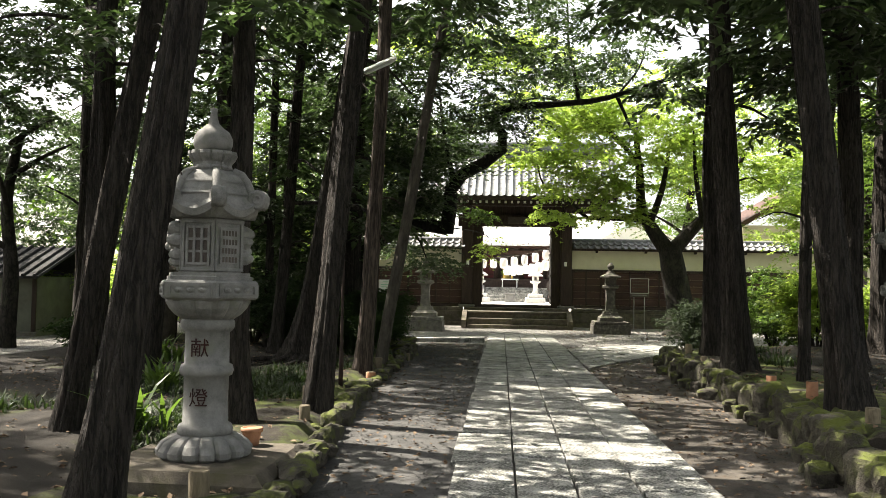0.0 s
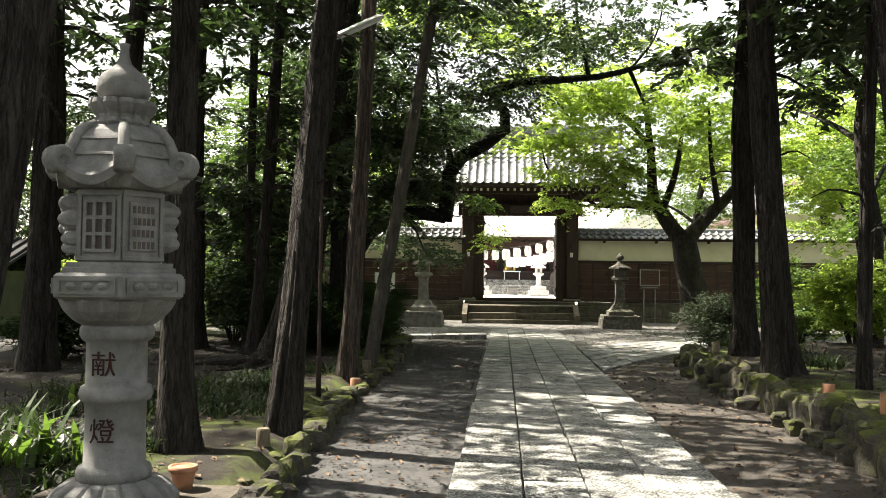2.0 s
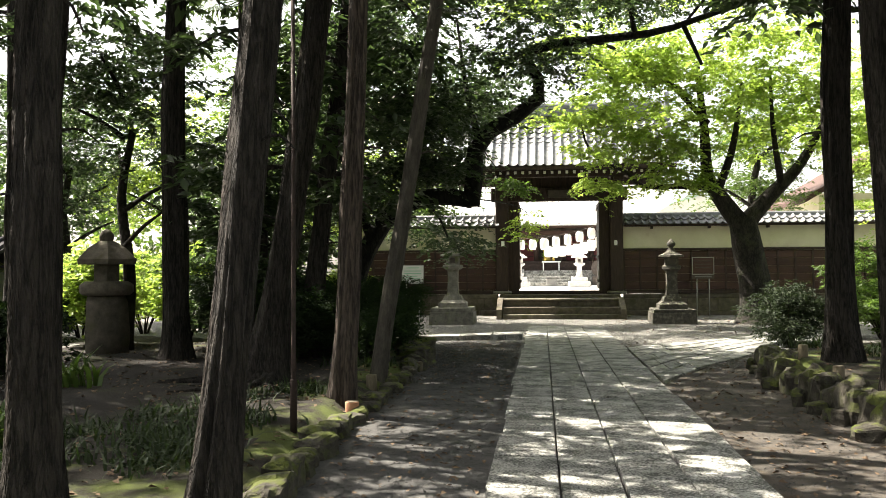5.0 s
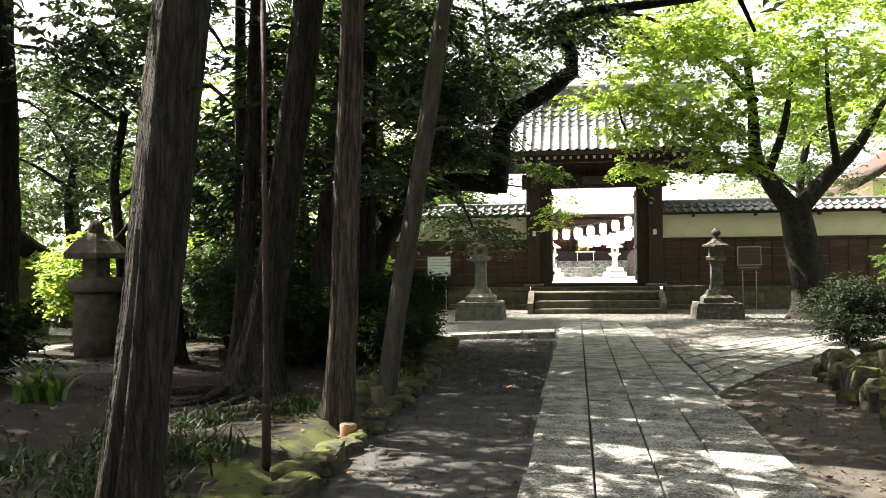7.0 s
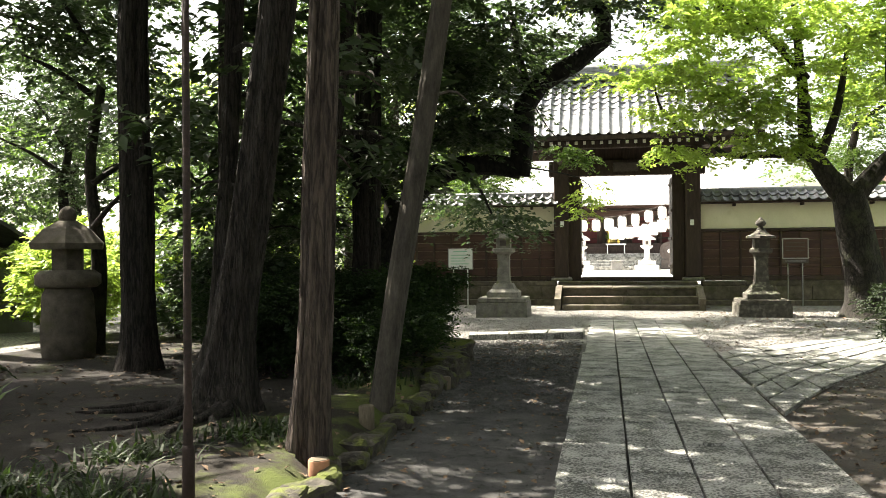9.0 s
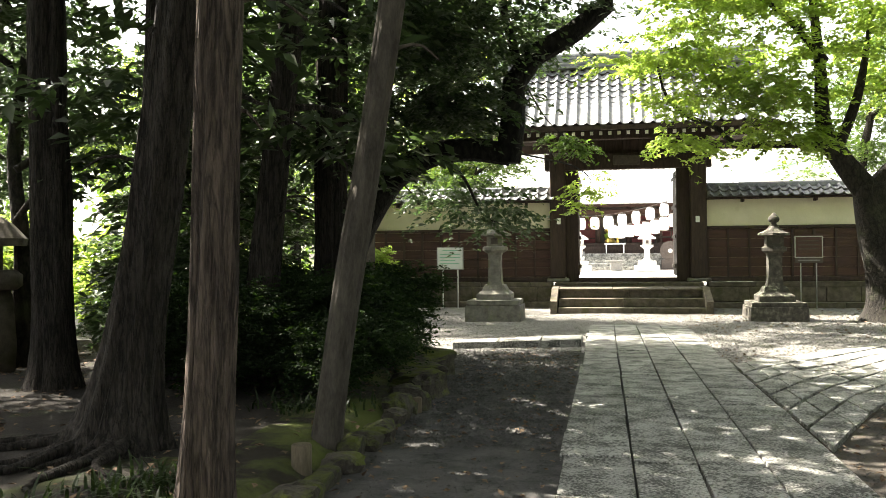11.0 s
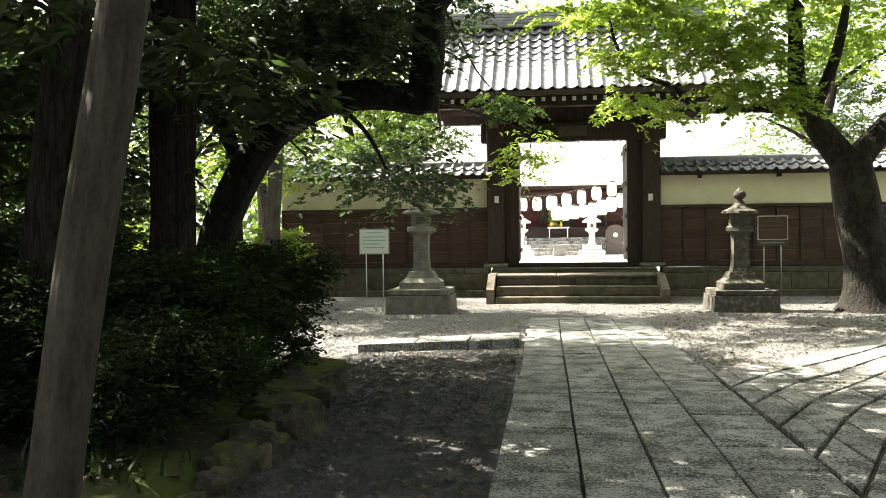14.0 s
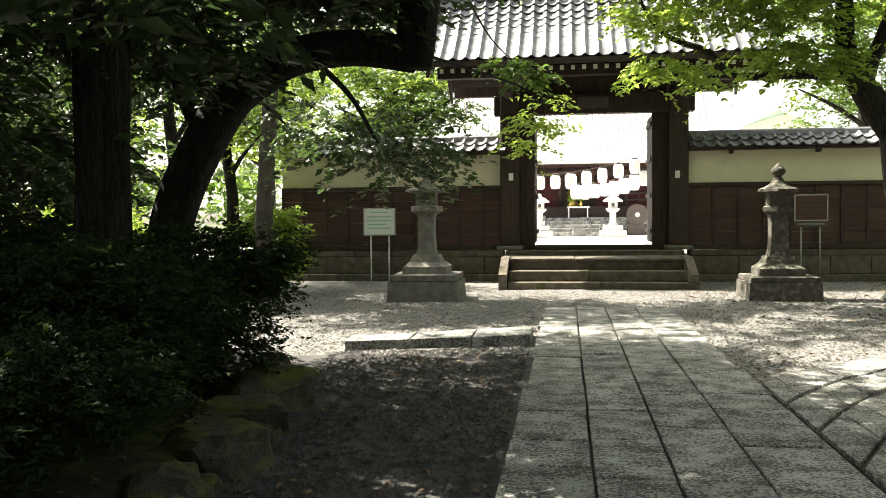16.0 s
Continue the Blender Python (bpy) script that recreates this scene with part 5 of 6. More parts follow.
shrub(7.3, 24.6, 0.0, 1.1, 0.9, 1.3, 9000, 0.1, L_MID, "green shrub behind the cypresses")
shrub(-9.0, 25.6, 0.0, 1.4, 1.0, 1.9, 10000, 0.11, L_LIGHT, "sunlit green shrub beyond the grove")
shrub(-6.8, 27.2, 0.0, 1.2, 1.0, 1.9, 10000, 0.11, L_LIGHT, "sunlit green shrub beyond the grove")
shrub(-11.8, 22.5, 0.0, 1.5, 1.0, 2.1, 10000, 0.11, L_LIGHT, "sunlit green shrub beyond the grove")
shrub(-7.6, 20.9, 0.1, 0.9, 0.7, 1.9, 8000, 0.1, L_LIGHT, "sunlit green shrub behind the stone lantern")
shrub(-6.6, 22.4, 0.1, 1.1, 0.9, 2.0, 9000, 0.1, L_LIGHT, "sunlit green shrub behind the trunks")
shrub(-8.9, 22.6, 0.1, 1.2, 0.9, 2.2, 9000, 0.1, L_LIGHT, "sunlit green shrub behind the trunks")
shrub(-7.4, 25.2, 0.1, 1.4, 1.0, 2.4, 9000, 0.1, L_LIGHT, "sunlit green shrub behind the trunks")
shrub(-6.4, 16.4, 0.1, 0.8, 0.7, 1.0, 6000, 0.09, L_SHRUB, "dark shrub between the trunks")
shrub(-5.2, 30.6, 0.0, 0.7, 0.6, 1.7, 7000, 0.1, L_LIGHT, "sunlit shrub at the end of the wall")
for x, y, w, h in ((-14.5, 19.0, 1.6, 1.8), (-16.0, 23.5, 1.8, 2.2), (-13.5, 27.5, 1.6, 2.0), (-16.5, 31.0, 1.9, 2.4), (-13.0, 35.0, 1.8, 2.4), (-12.6, 15.6, 1.3, 1.5), (-18.5, 27.0, 1.9, 2.6), (-14.0, 11.0, 1.5, 1.7)):
    shrub(x, y, 0.0, w, w * 0.8, h, 7000, 0.14, L_LIGHT, "sunlit green shrub in the open ground", k=36)
shrub(9.6, 32.2, 0.0, 1.3, 0.9, 2.2, 9000, 0.1, L_MID, "green shrub before the wall")


def blades(name, x, y, z, count, length, spread, material, label, wide=0.01, arch=1.25, category="grass"):
    s = Shape()
    for i in range(count):
        a = random.uniform(0, 6.283)
        L = length * random.uniform(0.5, 1.15)
        bx, by = x + random.gauss(0, spread * 0.35), y + random.gauss(0, spread * 0.35)
        d = Vector((math.cos(a), math.sin(a), 0))
        sd = Vector((-d.y, d.x, 0)) * wide
        out = random.uniform(0.3, arch)
        pts = [Vector((bx, by, z - 0.02)) + d * (out * L * f * f) + Vector((0, 0, L * (f - 0.55 * out * f * f))) for f in (0, 0.35, 0.7, 1.0)]
        w = (1.0, 1.0, 0.65, 0.05)
        s.add([p + sd * q for p, q in zip(pts, w)] + [p - sd * q for p, q in zip(pts, w)], [(0, 1, 5, 4), (1, 2, 6, 5), (2, 3, 7, 6)])
    ob = new(name, s.mesh(name, material))
    return tagged(ob, label, category, kind="stuff")


tufts = [(-2.75, 9.4), (-2.5, 10.0), (-2.9, 10.3), (-2.35, 12.1), (-2.7, 12.6), (-3.1, 11.6), (-2.3, 13.1), (-3.4, 12.7), (-2.2, 11.6), (-3.9, 11.2), (-3.0, 13.4), (-2.4, 8.9), (-4.2, 12.4), (-2.7, 14.2), (-3.7, 10.2), (-4.6, 10.2), (-2.2, 14.9), (-2.1, 17.6), (4.6, 15.6), (5.2, 12.2), (4.9, 17.9), (4.4, 19.2)]
for i, (x, y) in enumerate(tufts):
    blades("grass_tuft", x, y, ground_z(x, y), 200, 0.2 if i % 3 else 0.27, 0.55, L_GRASS, "tuft of arching dark green grass in the bed")
for x, y, n in ((-2.75, 9.3, 26), (-3.05, 9.2, 24), (-3.6, 11.9, 60), (-4.9, 15.3, 40)):
    blades("broad_leaved_lily", x, y, ground_z(x, y), n, 0.55, 0.3, L_MID, "clump of broad strap leaves in the bed", 0.028, 0.9, "plant")

palm = thing("fan_palm", (0, 0, 0), "fan palm with hanging fronds among the trunks", "palm", "")
part("trunk", Shape().tube([(-4.3, 19.0, 0), (-4.27, 19.0, 3), (-4.25, 19.0, 5.7)], [0.09, 0.08, 0.075], 12, 0.2, 2), M_BARK, palm)
for i in range(11):
    a, e = i * 0.571, random.uniform(-0.6, 0.7)
    d = Vector((math.cos(a) * math.cos(e), math.sin(a) * math.cos(e), math.sin(e)))
    o = Vector((-4.25, 19.0, 5.7))
    c = o + d * 0.55
    s = Shape().tube([o, c], [0.012, 0.008], 5)
    side = d.cross(Vector((0, 0, 1))).normalized()
    up = side.cross(d)
    for j in range(19):
        b = (j - 9) / 9 * 1.9
        r = d * math.cos(b) + side * math.sin(b)
        q = side * math.cos(b) - d * math.sin(b)
        tip = c + r * 0.5 - Vector((0, 0, 0.16))
        s.add([c, c + r * 0.3 + q * 0.02, tip, c + r * 0.3 - q * 0.02], [(0, 1, 2, 3)])
    part("frond", s, L_MID, palm)


# ---- stones and stumps along the beds ----
def rock_mesh(name, seed, material, square=0.0):
    bm = bmesh.new()
    bmesh.ops.create_icosphere(bm, subdivisions=3, radius=1.0)
    for v in bm.verts:
        p = v.co.copy()
        if square:
            q = Vector([math.copysign(abs(c) ** (1 - square), c) for c in p])
            p = q
        p *= 1 + 0.28 * noise.noise((p.x * 1.3 + seed, p.y * 1.3, p.z * 1.3)) + 0.12 * noise.noise((p.x * 3 + seed, p.y * 3, p.z * 3)) + 0.05 * noise.noise((p.x * 9 + seed, p.y * 9, p.z * 9))
        v.co = p
    me = bpy.data.meshes.new(name)
    bm.to_mesh(me)
    bm.free()
    me.materials.append(material)
    return me


ROCKS = [rock_mesh("rock", i * 7.3, M_MOSSROCK, 0.25 if i % 2 else 0.5) for i in range(7)]


def rock(x, y, z, sx, sy, sz, turn, label, group):
    ob = new("border_stone", random.choice(ROCKS))
    ob.matrix_basis = pose(x, y, z, random.uniform(-8, 8), random.uniform(-8, 8), turn) @ Matrix.Diagonal((sx, sy, sz, 1))
    return tagged(ob, label, "stone", group)


y = 7.0
while y < 21.6:
    L = random.uniform(0.12, 0.26)
    rock(left_edge(y) - 0.03 + random.uniform(-0.05, 0.04), y, random.uniform(-0.02, 0.05), random.uniform(0.08, 0.15), L * random.uniform(0.65, 1.0), random.uniform(0.06, 0.14), random.uniform(-25, 25), "small mossy border stone beside the earth path", "stones edging the mossy bed")
    y += L * 1.75
for x, y, q in ((-1.55, 18.6, 0.2), (-1.6, 19.3, 0.26), (-1.72, 20.05, 0.24), (-1.85, 20.8, 0.3), (-2.15, 21.5, 0.26)):
    rock(x, y, 0.02, q, q * 1.15, q * 0.8, y * 50, "rounded boulder at the foot of the shrubs", "stones edging the mossy bed")
for i in range(16):
    y = random.uniform(7.6, 11.5)
    rock(left_edge(y) + random.uniform(-0.3, 0.12), y, 0.03, 0.06, 0.08, 0.05, random.uniform(0, 180), "small loose stone beside the bed", "stones edging the mossy bed")
y = 5.0
while y < 19.6:
    L = random.uniform(0.15, 0.27)
    rock(right_edge(y) + 0.08 + random.uniform(-0.04, 0.05), y, random.uniform(0.06, 0.13), random.uniform(0.12, 0.19), L * random.uniform(0.8, 1.05), random.uniform(0.17, 0.29), random.uniform(-18, 18), "upright mossy retaining stone of the raised bed", "stones holding the raised bed")
    if random.random() < 0.55:
        rock(right_edge(y) - 0.12 + random.uniform(-0.08, 0.05), y + random.uniform(-0.1, 0.1), 0.02, random.uniform(0.06, 0.13), random.uniform(0.08, 0.15), random.uniform(0.06, 0.12), random.uniform(0, 180), "mossy stone at the foot of the raised bed", "stones holding the raised bed")
    y += L * 1.7


def log_post(x, y, z, r, h, fresh=False):
    ob = thing("log_post", (x, y, z), "short sawn log post standing in the bed" if not fresh else "freshly sawn pale orange log post", "log post", "log posts along the beds", random.uniform(0, 90))
    part("side", Shape().lathe([(r * 1.05, -0.15), (r, 0.02), (r, h - 0.008), (r * 0.93, h - 0.001)], 14, 0, (0, 0), lambda a, i: 1 + 0.04 * math.sin(a * 3 + x)), M_TERRA if fresh else M_CUT, ob, "", True)
    part("cut_face", Shape().lathe([(r * 0.93, h - 0.003), (r * 0.9, h + 0.003), (0.004, h + 0.004)], 14), M_CUT, ob)


for x, y, r, h, fresh in ((-1.5, 7.2, 0.065, 0.16, 0), (-1.75, 11.35, 0.06, 0.15, 0), (-1.48, 12.9, 0.06, 0.14, 0), (-1.5, 14.35, 0.07, 0.14, 1), (-1.6, 15.85, 0.065, 0.16, 0), (-1.5, 10.1, 0.052, 0.12, 0), (-1.42, 18.4, 0.06, 0.14, 0)):
    log_post(x, y, ground_z(x, y), r, h, fresh)
for x, y in ((3.42, 13.9), (3.55, 12.4), (3.6, 11.2), (3.45, 9.35), (3.5, 15.6), (3.65, 17.4), (3.3, 7.9)):
    log_post(x, y, ground_z(x, y), 0.06, random.uniform(0.1, 0.2), random.random() < 0.2)
pot = thing("flower_pot", (-1.62, 8.75, 0.1), "empty terracotta flower pot on the moss", "flower pot")
part("body", Shape().lathe([(0.055, 0.0), (0.075, 0.1), (0.075, 0.13)], 18), M_TERRA, pot, "", True)
part("rim", Shape().lathe([(0.078, 0.105), (0.088, 0.108), (0.088, 0.138), (0.072, 0.14), (0.068, 0.11)], 18), M_TERRA, pot, "", True)

roots = thing("surface_roots", (0, 0, 0), "bare roots spreading from the thick cypress", "roots")
for i in range(9):
    a = math.pi * (0.75 + 0.11 * i) + random.uniform(-0.1, 0.1)
    L = random.uniform(0.5, 1.2)
    pts = []
    for k in range(7):
        d = 0.25 + L * k / 6
        x, y = -2.88 + d * math.cos(a + 0.12 * math.sin(k + i)), 16.0 + d * math.sin(a + 0.12 * math.sin(k + i))
        pts.append((x, y, ground_z(x, y) + 0.10 * (1 - k / 6) ** 2 + 0.005))
    part("root", Shape().tube(pts, [0.05 * (1 - k / 8) for k in range(7)], 7, 0.2, i), M_BARK, roots, "", True)

pole = thing("thin_pole", (-1.67, 12.9, 0.1), "thin dark steel pole standing in the bed", "pole")
part("shaft", Shape().lathe([(0.026, -0.2), (0.024, 0.6), (0.02, 0.62), (0.018, 3.6)], 10), M_RUST, pole, "", True)
part("sleeve", Shape().lathe([(0.031, 0.0), (0.031, 0.42), (0.026, 0.44)], 10), M_RUST, pole, "", True)

lamp = thing("street_lamp", (-1.51, 14.1, 4.49), "slim fluorescent street lamp bracketed to a trunk", "street lamp")
tilt_m = Matrix.Rotation(radians(-24), 4, "Y")
def tilted(s):
    s.v = [tuple(tilt_m @ Vector(p)) for p in s.v]
    return s
part("housing", tilted(Shape().loft([[(x, -0.08 * f, 0.03), (x, -0.1 * f, 0.0), (x, 0.1 * f, 0.0), (x, 0.08 * f, 0.03), (x, 0.0, 0.06 * f)] for x, f in ((-0.33, 0.4), (-0.25, 1), (0.28, 1), (0.36, 0.5))])), M_WHITE, lamp)
part("tube", tilted(Shape().tube([(-0.22, 0, -0.02), (0.27, 0, -0.02)], [0.018, 0.018], 10)), M_TUBE, lamp, "pale glass tube")
part("bracket", Shape().tube([(-0.25, 0.0, -0.1), (-0.15, 0.15, -0.05), (0.02, 0.35, 0.0)], [0.016, 0.016, 0.016], 8), M_METAL, lamp)

old = thing("stone_lantern", (-6.75, 19.5, 0.1), "dark rough stone lantern under the trees", "stone lantern")
part("base", Shape().lathe([(0.34, -0.1), (0.36, 0.3), (0.33, 0.85), (0.3, 0.95)], 8, 0.2, (0, 0), lambda a, i: 1 + 0.06 * math.sin(a * 3 + i)), M_PLINTH, old, "", True)
part("platform", Shape().lathe([(0.36, 0.95), (0.42, 1.0), (0.42, 1.12), (0.34, 1.18)], 14), M_PLINTH, old, "", True)
part("fire_box", Shape().lathe([(0.22, 1.18), (0.22, 1.5)], 6), M_PLINTH, old)
part("roof", Shape().lathe([(0.5, 1.46), (0.52, 1.54), (0.34, 1.72), (0.14, 1.84)], 6), M_PLINTH, old)
part("finial", Shape().lathe([(0.1, 1.83), (0.12, 1.92), (0.08, 2.0), (0.02, 2.04)], 12), M_PLINTH, old, "", True)

shed = thing("shed", (0, 0, 0), "low grey-green shed with a dark tiled roof under the trees", "shed")
part("wall", Shape().box(-15.0, -9.95, 20.6, 23.2, -0.1, 1.45), M_SHED, shed)
part("plinth", Shape().box(-15.05, -9.9, 20.52, 20.597, -0.1, 0.22, 0.02), M_OLDSTONE, shed)
for x in (-14.95, -13.3, -11.65, -10.0):
    part("post", Shape().box(x - 0.05, x + 0.05, 20.55, 20.597, 0.223, 1.42, 0.008), M_WOOD, shed)
part("roof", Shape().loft([[(x, 20.15, 1.40), (x, 20.15, 1.46), (x, 21.9, 2.15), (x, 23.65, 1.46), (x, 23.65, 1.40), (x, 21.9, 2.08)] for x in (-15.4, -9.7)]), M_SHEDROOF, shed, "dark tiled roof")
for i in range(22):
    x = -15.3 + i * 0.263
    part("roof_rib", Shape().tube([(x, 20.13, 1.47), (x, 21.9, 2.17)], [0.04, 0.04], 6), M_SHEDROOF, shed)


# ---- the courtyard behind the gate ----
hall = thing("main_hall", (0, 0, 0), "dark red timber temple hall with a pale sunlit roof", "temple hall")
HX, HY, HZ = 0.9, 63.6, 2.0                 # middle, front edge and floor of the hall
part("floor", Shape().box(HX - 7.2, HX + 7.2, HY, HY + 9, 0.4, HZ, 0.02), M_WOOD, hall)
part("wall", Shape().box(HX - 6.8, HX + 6.8, HY + 2.4, HY + 8.6, HZ, 5.0), M_DARK, hall)
for i in range(8):
    x = HX - 6.3 + i * 1.8
    part("column", Shape().lathe([(0.17, HZ), (0.16, 4.3)], 14, 0, (x, HY + 0.5)), M_WOOD, hall, "", True)
for i in range(7):
    x = HX - 6.3 + i * 1.8
    if i != 3:
        panel = part("door_panel", Shape().box(x + 0.2, x + 1.6, HY + 2.3, HY + 2.396, HZ + 0.05, 3.7, 0.01), M_RED, hall, "dark red door panel")
        for k in range(3):
            part("rail", Shape().box(x + 0.22, x + 1.58, HY + 2.27, HY + 2.297, HZ + 0.3 + 0.55 * k, HZ + 0.36 + 0.55 * k), M_WOOD, panel)
part("lintel_beam", Shape().box(HX - 6.7, HX + 6.7, HY + 0.34, HY + 0.66, 3.72, 4.02, 0.02), M_BOARD, hall)
part("eave_beam", Shape().box(HX - 6.9, HX + 6.9, HY + 0.3, HY + 0.7, 4.18, 4.42, 0.02), M_BOARD, hall)
for i in range(64):
    x = HX - 7.1 + i * 0.223
    part("rafter", Shape().loft([[(x + e, HY - 1.4, 4.2 + f) for e, f in ((0, 0), (0.1, 0), (0.1, 0.11), (0, 0.11))], [(x + e, HY + 2.0, 5.2 + f) for e, f in ((0, 0), (0.1, 0), (0.1, 0.11), (0, 0.11))]]), M_WOOD, hall)
hl = [(HY - 1.6, 4.4), (HY + 0.6, 5.05), (HY + 2.8, 6.4), (HY + 5.0, 8.8)]
part("roof", Shape().loft([[(x, y, z) for y, z in hl] + [(x, 2 * (HY + 5.0) - y, z) for y, z in reversed(hl[:-1])] + [(x, 2 * (HY + 5.0) - y, z - 0.14) for y, z in hl[:-1]] + [(x, y, z - 0.14) for y, z in reversed(hl)] for x in (HX - 7.6, HX + 7.6)]), M_HALLROOF, hall, "roof coloured pale for the sun's glare")
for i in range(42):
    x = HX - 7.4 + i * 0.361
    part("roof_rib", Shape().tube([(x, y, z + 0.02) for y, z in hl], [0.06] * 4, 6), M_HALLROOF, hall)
for k in range(3):
    part("step", Shape().box(HX - 2.6, HX + 2.6, HY - 0.96 + 0.32 * k, HY, 1.35, 1.585 + 0.2 * k - 0.005 * k, 0.01), M_WOOD, hall)
part("altar", Shape().lathe([(0.3, 2.0), (0.34, 2.15), (0.16, 2.35), (0.22, 2.6), (0.36, 2.8), (0.18, 3.05), (0.06, 3.3)], 16, 0, (HX - 0.2, HY + 1.9)), M_GOLD, hall, "gilded altar ornament", True)
for sx in (-1, 1):
    for k in range(7):
        part("baluster", Shape().box(HX + sx * (2.75 + 0.6 * k) - 0.04, HX + sx * (2.75 + 0.6 * k) + 0.04, HY + 0.06, HY + 0.14, HZ, HZ + 0.72), M_WOOD, hall)
    for z in (0.28, 0.66):
        x0, x1 = sorted((HX + sx * 2.6, HX + sx * 6.6))
        part("rail", Shape().box(x0, x1, HY + 0.02, HY + 0.055, HZ + z, HZ + z + 0.09, 0.01), M_WOOD, hall)

terrace = structure("terrace", Shape().box(-7.0, 9.0, 61.75, 63.6, 0.3, 1.375, 0.02), M_SLAB, "stone terrace before the hall")
stair = thing("stone_stair", (0, 0, 0.45), "wide flight of grey stone steps in the courtyard", "steps")
for k in range(5):
    part("step", Shape().box(-0.78, 2.65, 60.0 + 0.35 * k, 61.748, -0.1, 0.186 * (k + 1), 0.014), M_SLAB, stair)
for x in (-0.98, 2.655):
    part("flank_stone", Shape().loft([[(x + e, y, z) for y, z in ((59.9, -0.1), (59.9, 0.28), (61.74, 1.05), (61.74, -0.1))] for e in (0, 0.195)]), M_STONE, stair)
burner = thing("incense_table", (0.95, 62.2, 1.375), "low white offering table before the hall", "table")
part("tabletop", Shape().box(-0.6, 0.6, -0.28, 0.28, 0.52, 0.6, 0.01), M_WHITE, burner)
for sx in (-0.5, 0.5):
    for sy in (-0.2, 0.2):
        part("leg", Shape().box(sx - 0.03, sx + 0.03, sy - 0.03, sy + 0.03, -0.01, 0.52), M_WHITE, burner)
for x in (-0.4, 0.15):
    vase = thing("flower_vase", (0.95 + x, 62.2, 1.975), "brass vase with yellow flowers on the table", "vase", "vases on the offering table")
    part("body", Shape().lathe([(0.06, 0.0), (0.1, 0.1), (0.05, 0.24), (0.07, 0.28)], 14), M_GOLD, vase, "", True)
    leafy("flowers", vase, [(0, 0, 0.42)], [(0.22, 0.2, 0.2)], 160, 0.12, L_LIGHT)
box_o = thing("offering_box", (0.95, 59.3, 0.45), "pale stone box on the courtyard floor", "box")
part("body", Shape().box(-0.32, 0.32, -0.3, 0.3, -0.02, 0.46, 0.03), M_STONE, box_o)
part("top", Shape().box(-0.37, 0.37, -0.34, 0.34, 0.46, 0.56, 0.02), M_STONE, box_o)
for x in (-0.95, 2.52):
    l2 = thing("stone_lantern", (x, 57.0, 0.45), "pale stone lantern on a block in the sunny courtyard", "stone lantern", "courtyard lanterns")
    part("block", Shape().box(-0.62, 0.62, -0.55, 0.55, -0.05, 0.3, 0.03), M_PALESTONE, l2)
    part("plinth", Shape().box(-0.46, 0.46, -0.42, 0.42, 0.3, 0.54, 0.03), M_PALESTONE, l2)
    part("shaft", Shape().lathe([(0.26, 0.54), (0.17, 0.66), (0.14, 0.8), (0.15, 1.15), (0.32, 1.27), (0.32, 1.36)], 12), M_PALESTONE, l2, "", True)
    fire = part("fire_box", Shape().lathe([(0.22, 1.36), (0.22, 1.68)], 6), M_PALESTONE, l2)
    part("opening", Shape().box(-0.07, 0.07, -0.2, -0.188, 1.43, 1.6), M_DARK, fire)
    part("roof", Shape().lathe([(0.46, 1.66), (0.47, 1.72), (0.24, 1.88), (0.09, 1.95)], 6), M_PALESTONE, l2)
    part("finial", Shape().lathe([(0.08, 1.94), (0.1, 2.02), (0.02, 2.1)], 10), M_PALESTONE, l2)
drum = thing("round_stone_screen", (4.0, 61.4, 1.55), "dark round carved panel beside the hall", "screen")
drum.matrix_basis = pose(4.0, 61.4, 1.5, 90, 0, 0)
part("disc", Shape().lathe([(0.5, 0.0), (0.56, 0.04), (0.56, 0.1), (0.34, 0.12), (0.14, 0.2)], 24), M_DARK, drum)
part("boss", Shape().lathe([(0.13, 0.2), (0.12, 0.24), (0.02, 0.26)], 12), M_PALESTONE, drum)
part("stand", Shape().box(-0.5, 0.5, -1.06, -0.5, 0.0, 0.12, 0.02), M_DARK, drum)


def garland(a, b, sag, n, size, colours):
    """Paper lanterns on a drooping cord."""
    g = thing("lantern_garland", (0, 0, 0), "string of white paper festival lanterns", "lanterns", "garlands in the courtyard")
    pts = [Vector(a).lerp(Vector(b), f) - Vector((0, 0, sag * 4 * f * (1 - f))) for f in np.linspace(0, 1, 25)]
    part("cord", Shape().tube(pts, [0.008] * 25, 5), M_DARK, g)
    for i in range(n):
        f = (i + 0.5) / n
        p = Vector(a).lerp(Vector(b), f) - Vector((0, 0, sag * 4 * f * (1 - f)))
        w, h = size * random.uniform(0.85, 1.15), size * random.uniform(1.35, 1.55)
        prof = [(w * 0.3, -h), (w * 0.42, -h * 0.95), (w * 0.5, -h * 0.75), (w * 0.5, -h * 0.3), (w * 0.42, -h * 0.1), (w * 0.3, -h * 0.05)]
        body = part("paper_lantern", Shape().lathe([(r, z + p.z - 0.03) for r, z in prof], 14, 0, (p.x, p.y)), colours[i % len(colours)], g, "", True)
        part("rim", Shape().lathe([(w * 0.31, p.z - 0.03 - h * 0.05), (w * 0.31, p.z - 0.012)], 12, 0, (p.x, p.y)), M_DARK, body)


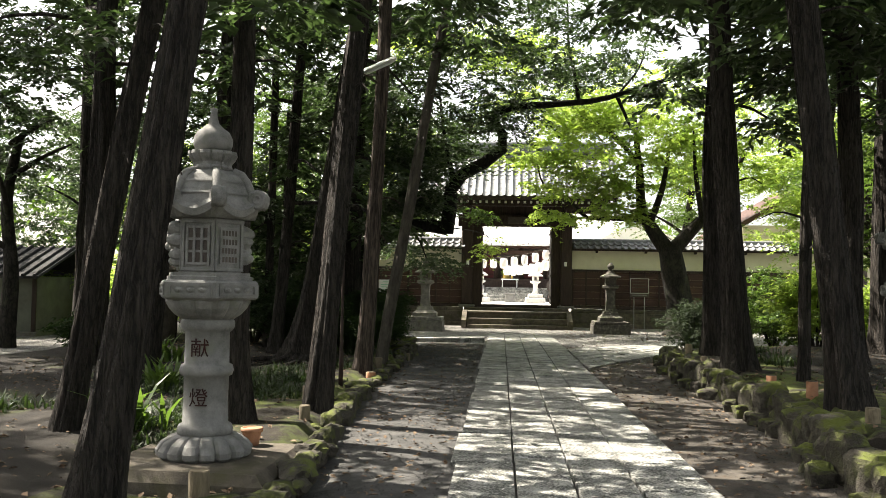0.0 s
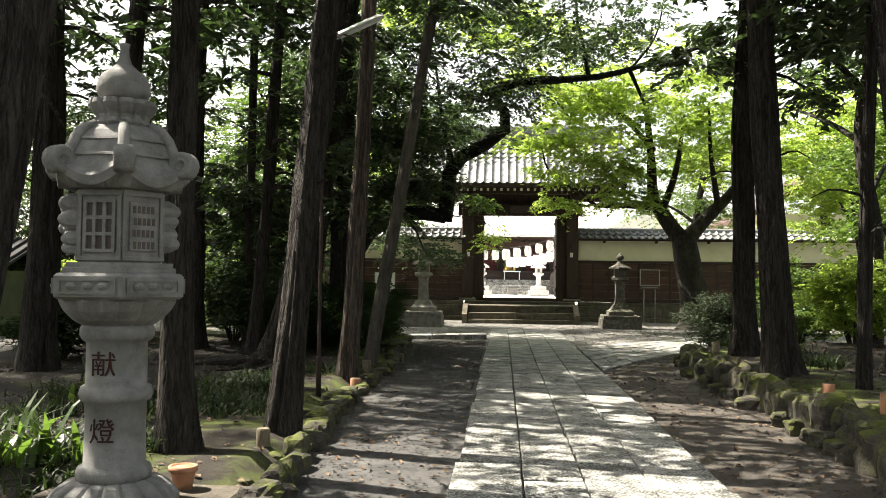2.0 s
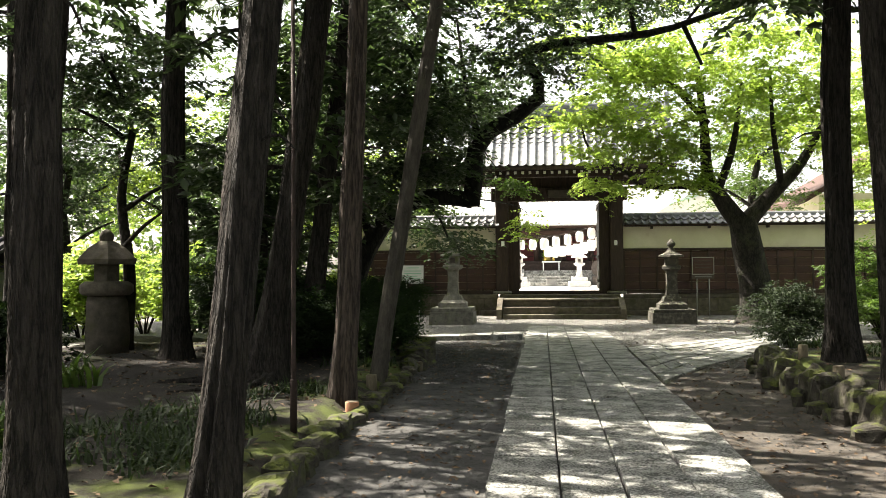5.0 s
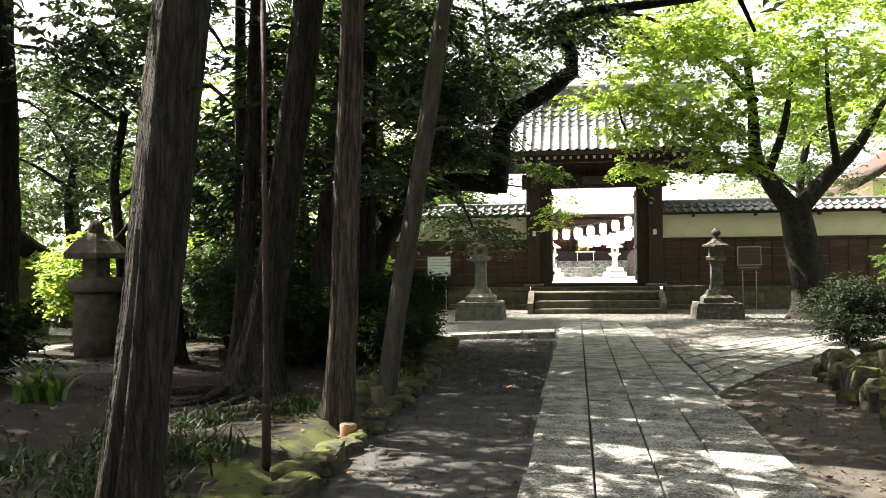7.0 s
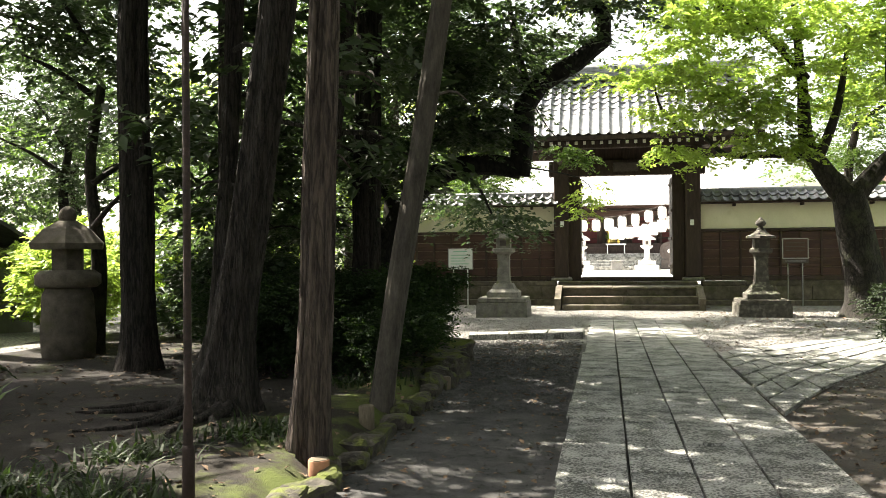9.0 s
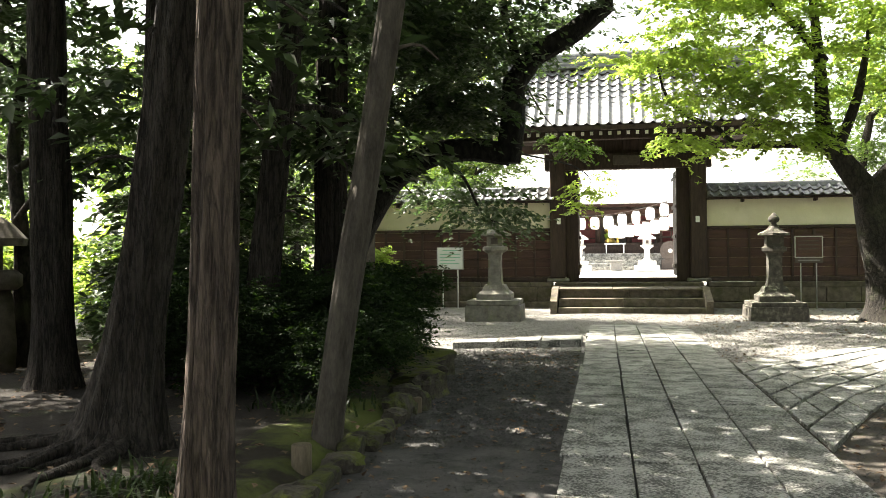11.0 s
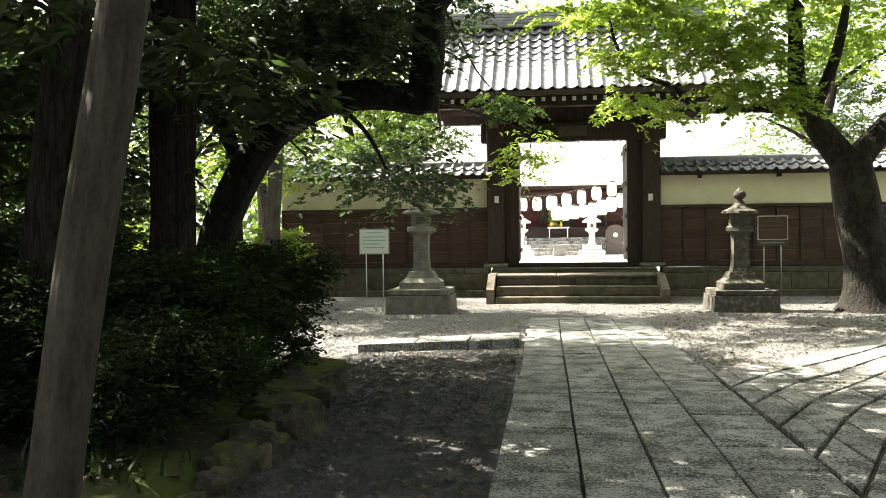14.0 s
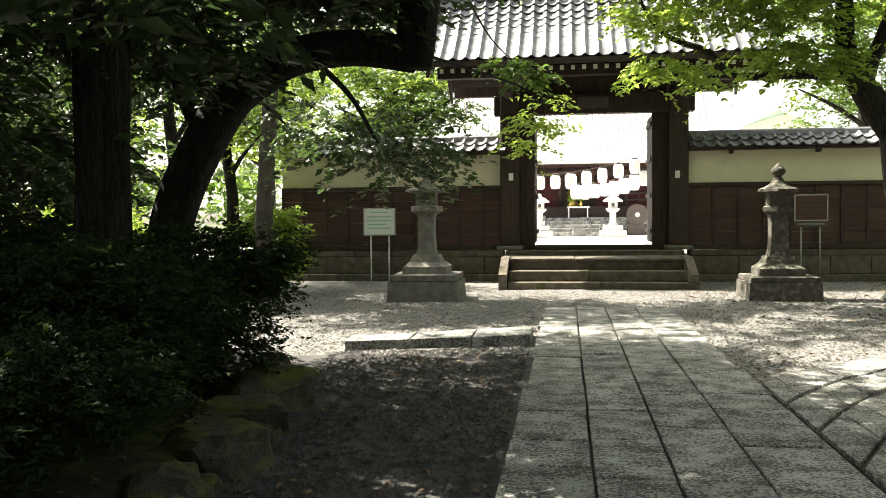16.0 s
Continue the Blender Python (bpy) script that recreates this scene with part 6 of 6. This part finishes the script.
garland((-1.2, 42.5, 2.75), (3.1, 41.5, 3.4), 0.24, 9, 0.32, [M_GREENP] + [M_PAPER] * 7 + [M_RED])
garland((0.5, 43.4, 2.5), (3.4, 41.2, 3.2), 0.28, 10, 0.32, [M_PAPER])
garland((6.5, 44.0, 2.5), (9.8, 44.0, 2.7), 0.15, 7, 0.3, [M_PAPER, M_RED])
cable = thing("cable", (0, 0, 0), "thin dark cable hanging through the gateway", "cable")
part("wire", Shape().tube([(0.9, 38, 3.1), (1.5, 37.5, 3.2), (2.05, 37, 3.6)], [0.008] * 3, 5), M_DARK, cable)

tent = thing("festival_tent", (6.6, 43.5, 0.45), "white and green festival tent beyond the wall", "tent")
part("roof", Shape().loft([[(-2.2, y, 3.0 - abs(y) * 0.0), (0, y, 4.1), (2.2, y, 3.0)] for y in (-1.5, 1.5)]), M_PAPER, tent)
part("green_stripe", Shape().loft([[(-1.1, y, 3.58), (0.3, y, 4.0), (0.3, y, 4.02), (-1.1, y, 3.6)] for y in (-1.56, -1.5)]), M_GREENP, tent, "green stripe on the roof")
for x in (-2.1, 2.1):
    for y in (-1.4, 1.4):
        part("leg", Shape().lathe([(0.03, -0.05), (0.03, 3.05)], 8, 0, (x, y)), M_METAL, tent)

house = thing("house", (13.6, 42.0, 0), "far house with a brown gabled roof", "house")
part("wall", Shape().box(-3, 3, -2.5, 2.5, -0.1, 4.2), M_PLASTER, house)
part("roof", Shape().loft([[(-3.7, y, 4.0), (0, y, 6.2), (3.7, y, 4.0), (3.7, y, 3.8), (0, y, 5.95), (-3.7, y, 3.8)] for y in (-3.1, 3.1)]), M_BOARD, house, "brown roof")
for x in (-1.5, 1.5):
    part("window", Shape().box(x - 0.6, x + 0.6, -2.53, -2.503, 1.2, 2.4), M_DARK, house)

# ---- litter ----
def strew(name, label, count, area, size, material, keep, category, tall=0.006):
    p = []
    while len(p) < count:
        x, y = random.uniform(area[0], area[1]), random.uniform(area[2], area[3])
        if keep(x, y):
            p.append((x, y, ground_z(x, y) + tall))
    p = np.array(p)
    ob = new(name, leaf_mesh(name, p, np.full((len(p), 3), 0.003), count, size, material, 0.25, 0.55, 0.0))
    return tagged(ob, label, category, kind="stuff")


strew("fallen_leaves", "brown fallen leaves scattered over the earth", 2600, (-1.5, 3.6, 4, 24), 0.055, M_LITTER, lambda x, y: not (-0.05 < x < 1.9) and left_edge(y) < x < right_edge(y), "leaves", 0.012)
strew("bed_litter", "brown fallen leaves and needles on the beds", 5200, (-7, 7, 6, 22), 0.06, M_LITTER, lambda x, y: x < left_edge(y) - 0.1 or x > right_edge(y) + 0.1, "leaves", 0.012)
strew("gate_litter", "brown fallen leaves before the gate", 800, (1.9, 8, 26, 34), 0.07, M_LITTER, lambda x, y: True, "leaves", 0.012)


def pebbles(name, label, count, area, size, material, keep):
    v, f = [], []
    while len(v) < count * 6:
        x, y = random.uniform(area[0], area[1]), random.uniform(area[2], area[3])
        if not keep(x, y):
            continue
        s = size * random.uniform(0.5, 1.5)
        z = ground_z(x, y) + s * 0.2
        k = len(v)
        a = random.uniform(0, 3.14)
        c, d = math.cos(a) * s, math.sin(a) * s
        v += [(x + c, y + d, z), (x - d * 0.8, y + c * 0.8, z), (x - c, y - d, z), (x + d * 0.8, y - c * 0.8, z), (x, y, z + s * 0.6), (x, y, z - s * 0.5)]
        f += [(k, k + 1, k + 4), (k + 1, k + 2, k + 4), (k + 2, k + 3, k + 4), (k + 3, k, k + 4)]
    s = Shape()
    s.v, s.f = v, f
    return tagged(new(name, s.mesh(name, material)), label, "gravel", kind="stuff")


pebbles("gravel_stones", "loose grey gravel before the gate", 16000, (-4.5, 6.5, 19, 31.4), 0.02, M_GRAVEL, lambda x, y: not (-0.05 < x < 1.9 and y < 28.2) and x > left_edge(y) and x < right_edge(y) and (x > 0 or y > 23.4))
# left of the path the shade is put into the gravel's colour
pebbles("dark_gravel", "loose gravel coloured darker for the shade beside the path", 7000, (-2.0, 0, 17, 23.6), 0.017, M_GRIT, lambda x, y: x > left_edge(y) and x < -0.05)
pebbles("path_grit", "fine grit on the trodden earth", 7000, (-1.5, 3.4, 5, 20), 0.011, M_GRIT, lambda x, y: not (-0.05 < x < 1.9) and left_edge(y) < x < right_edge(y))
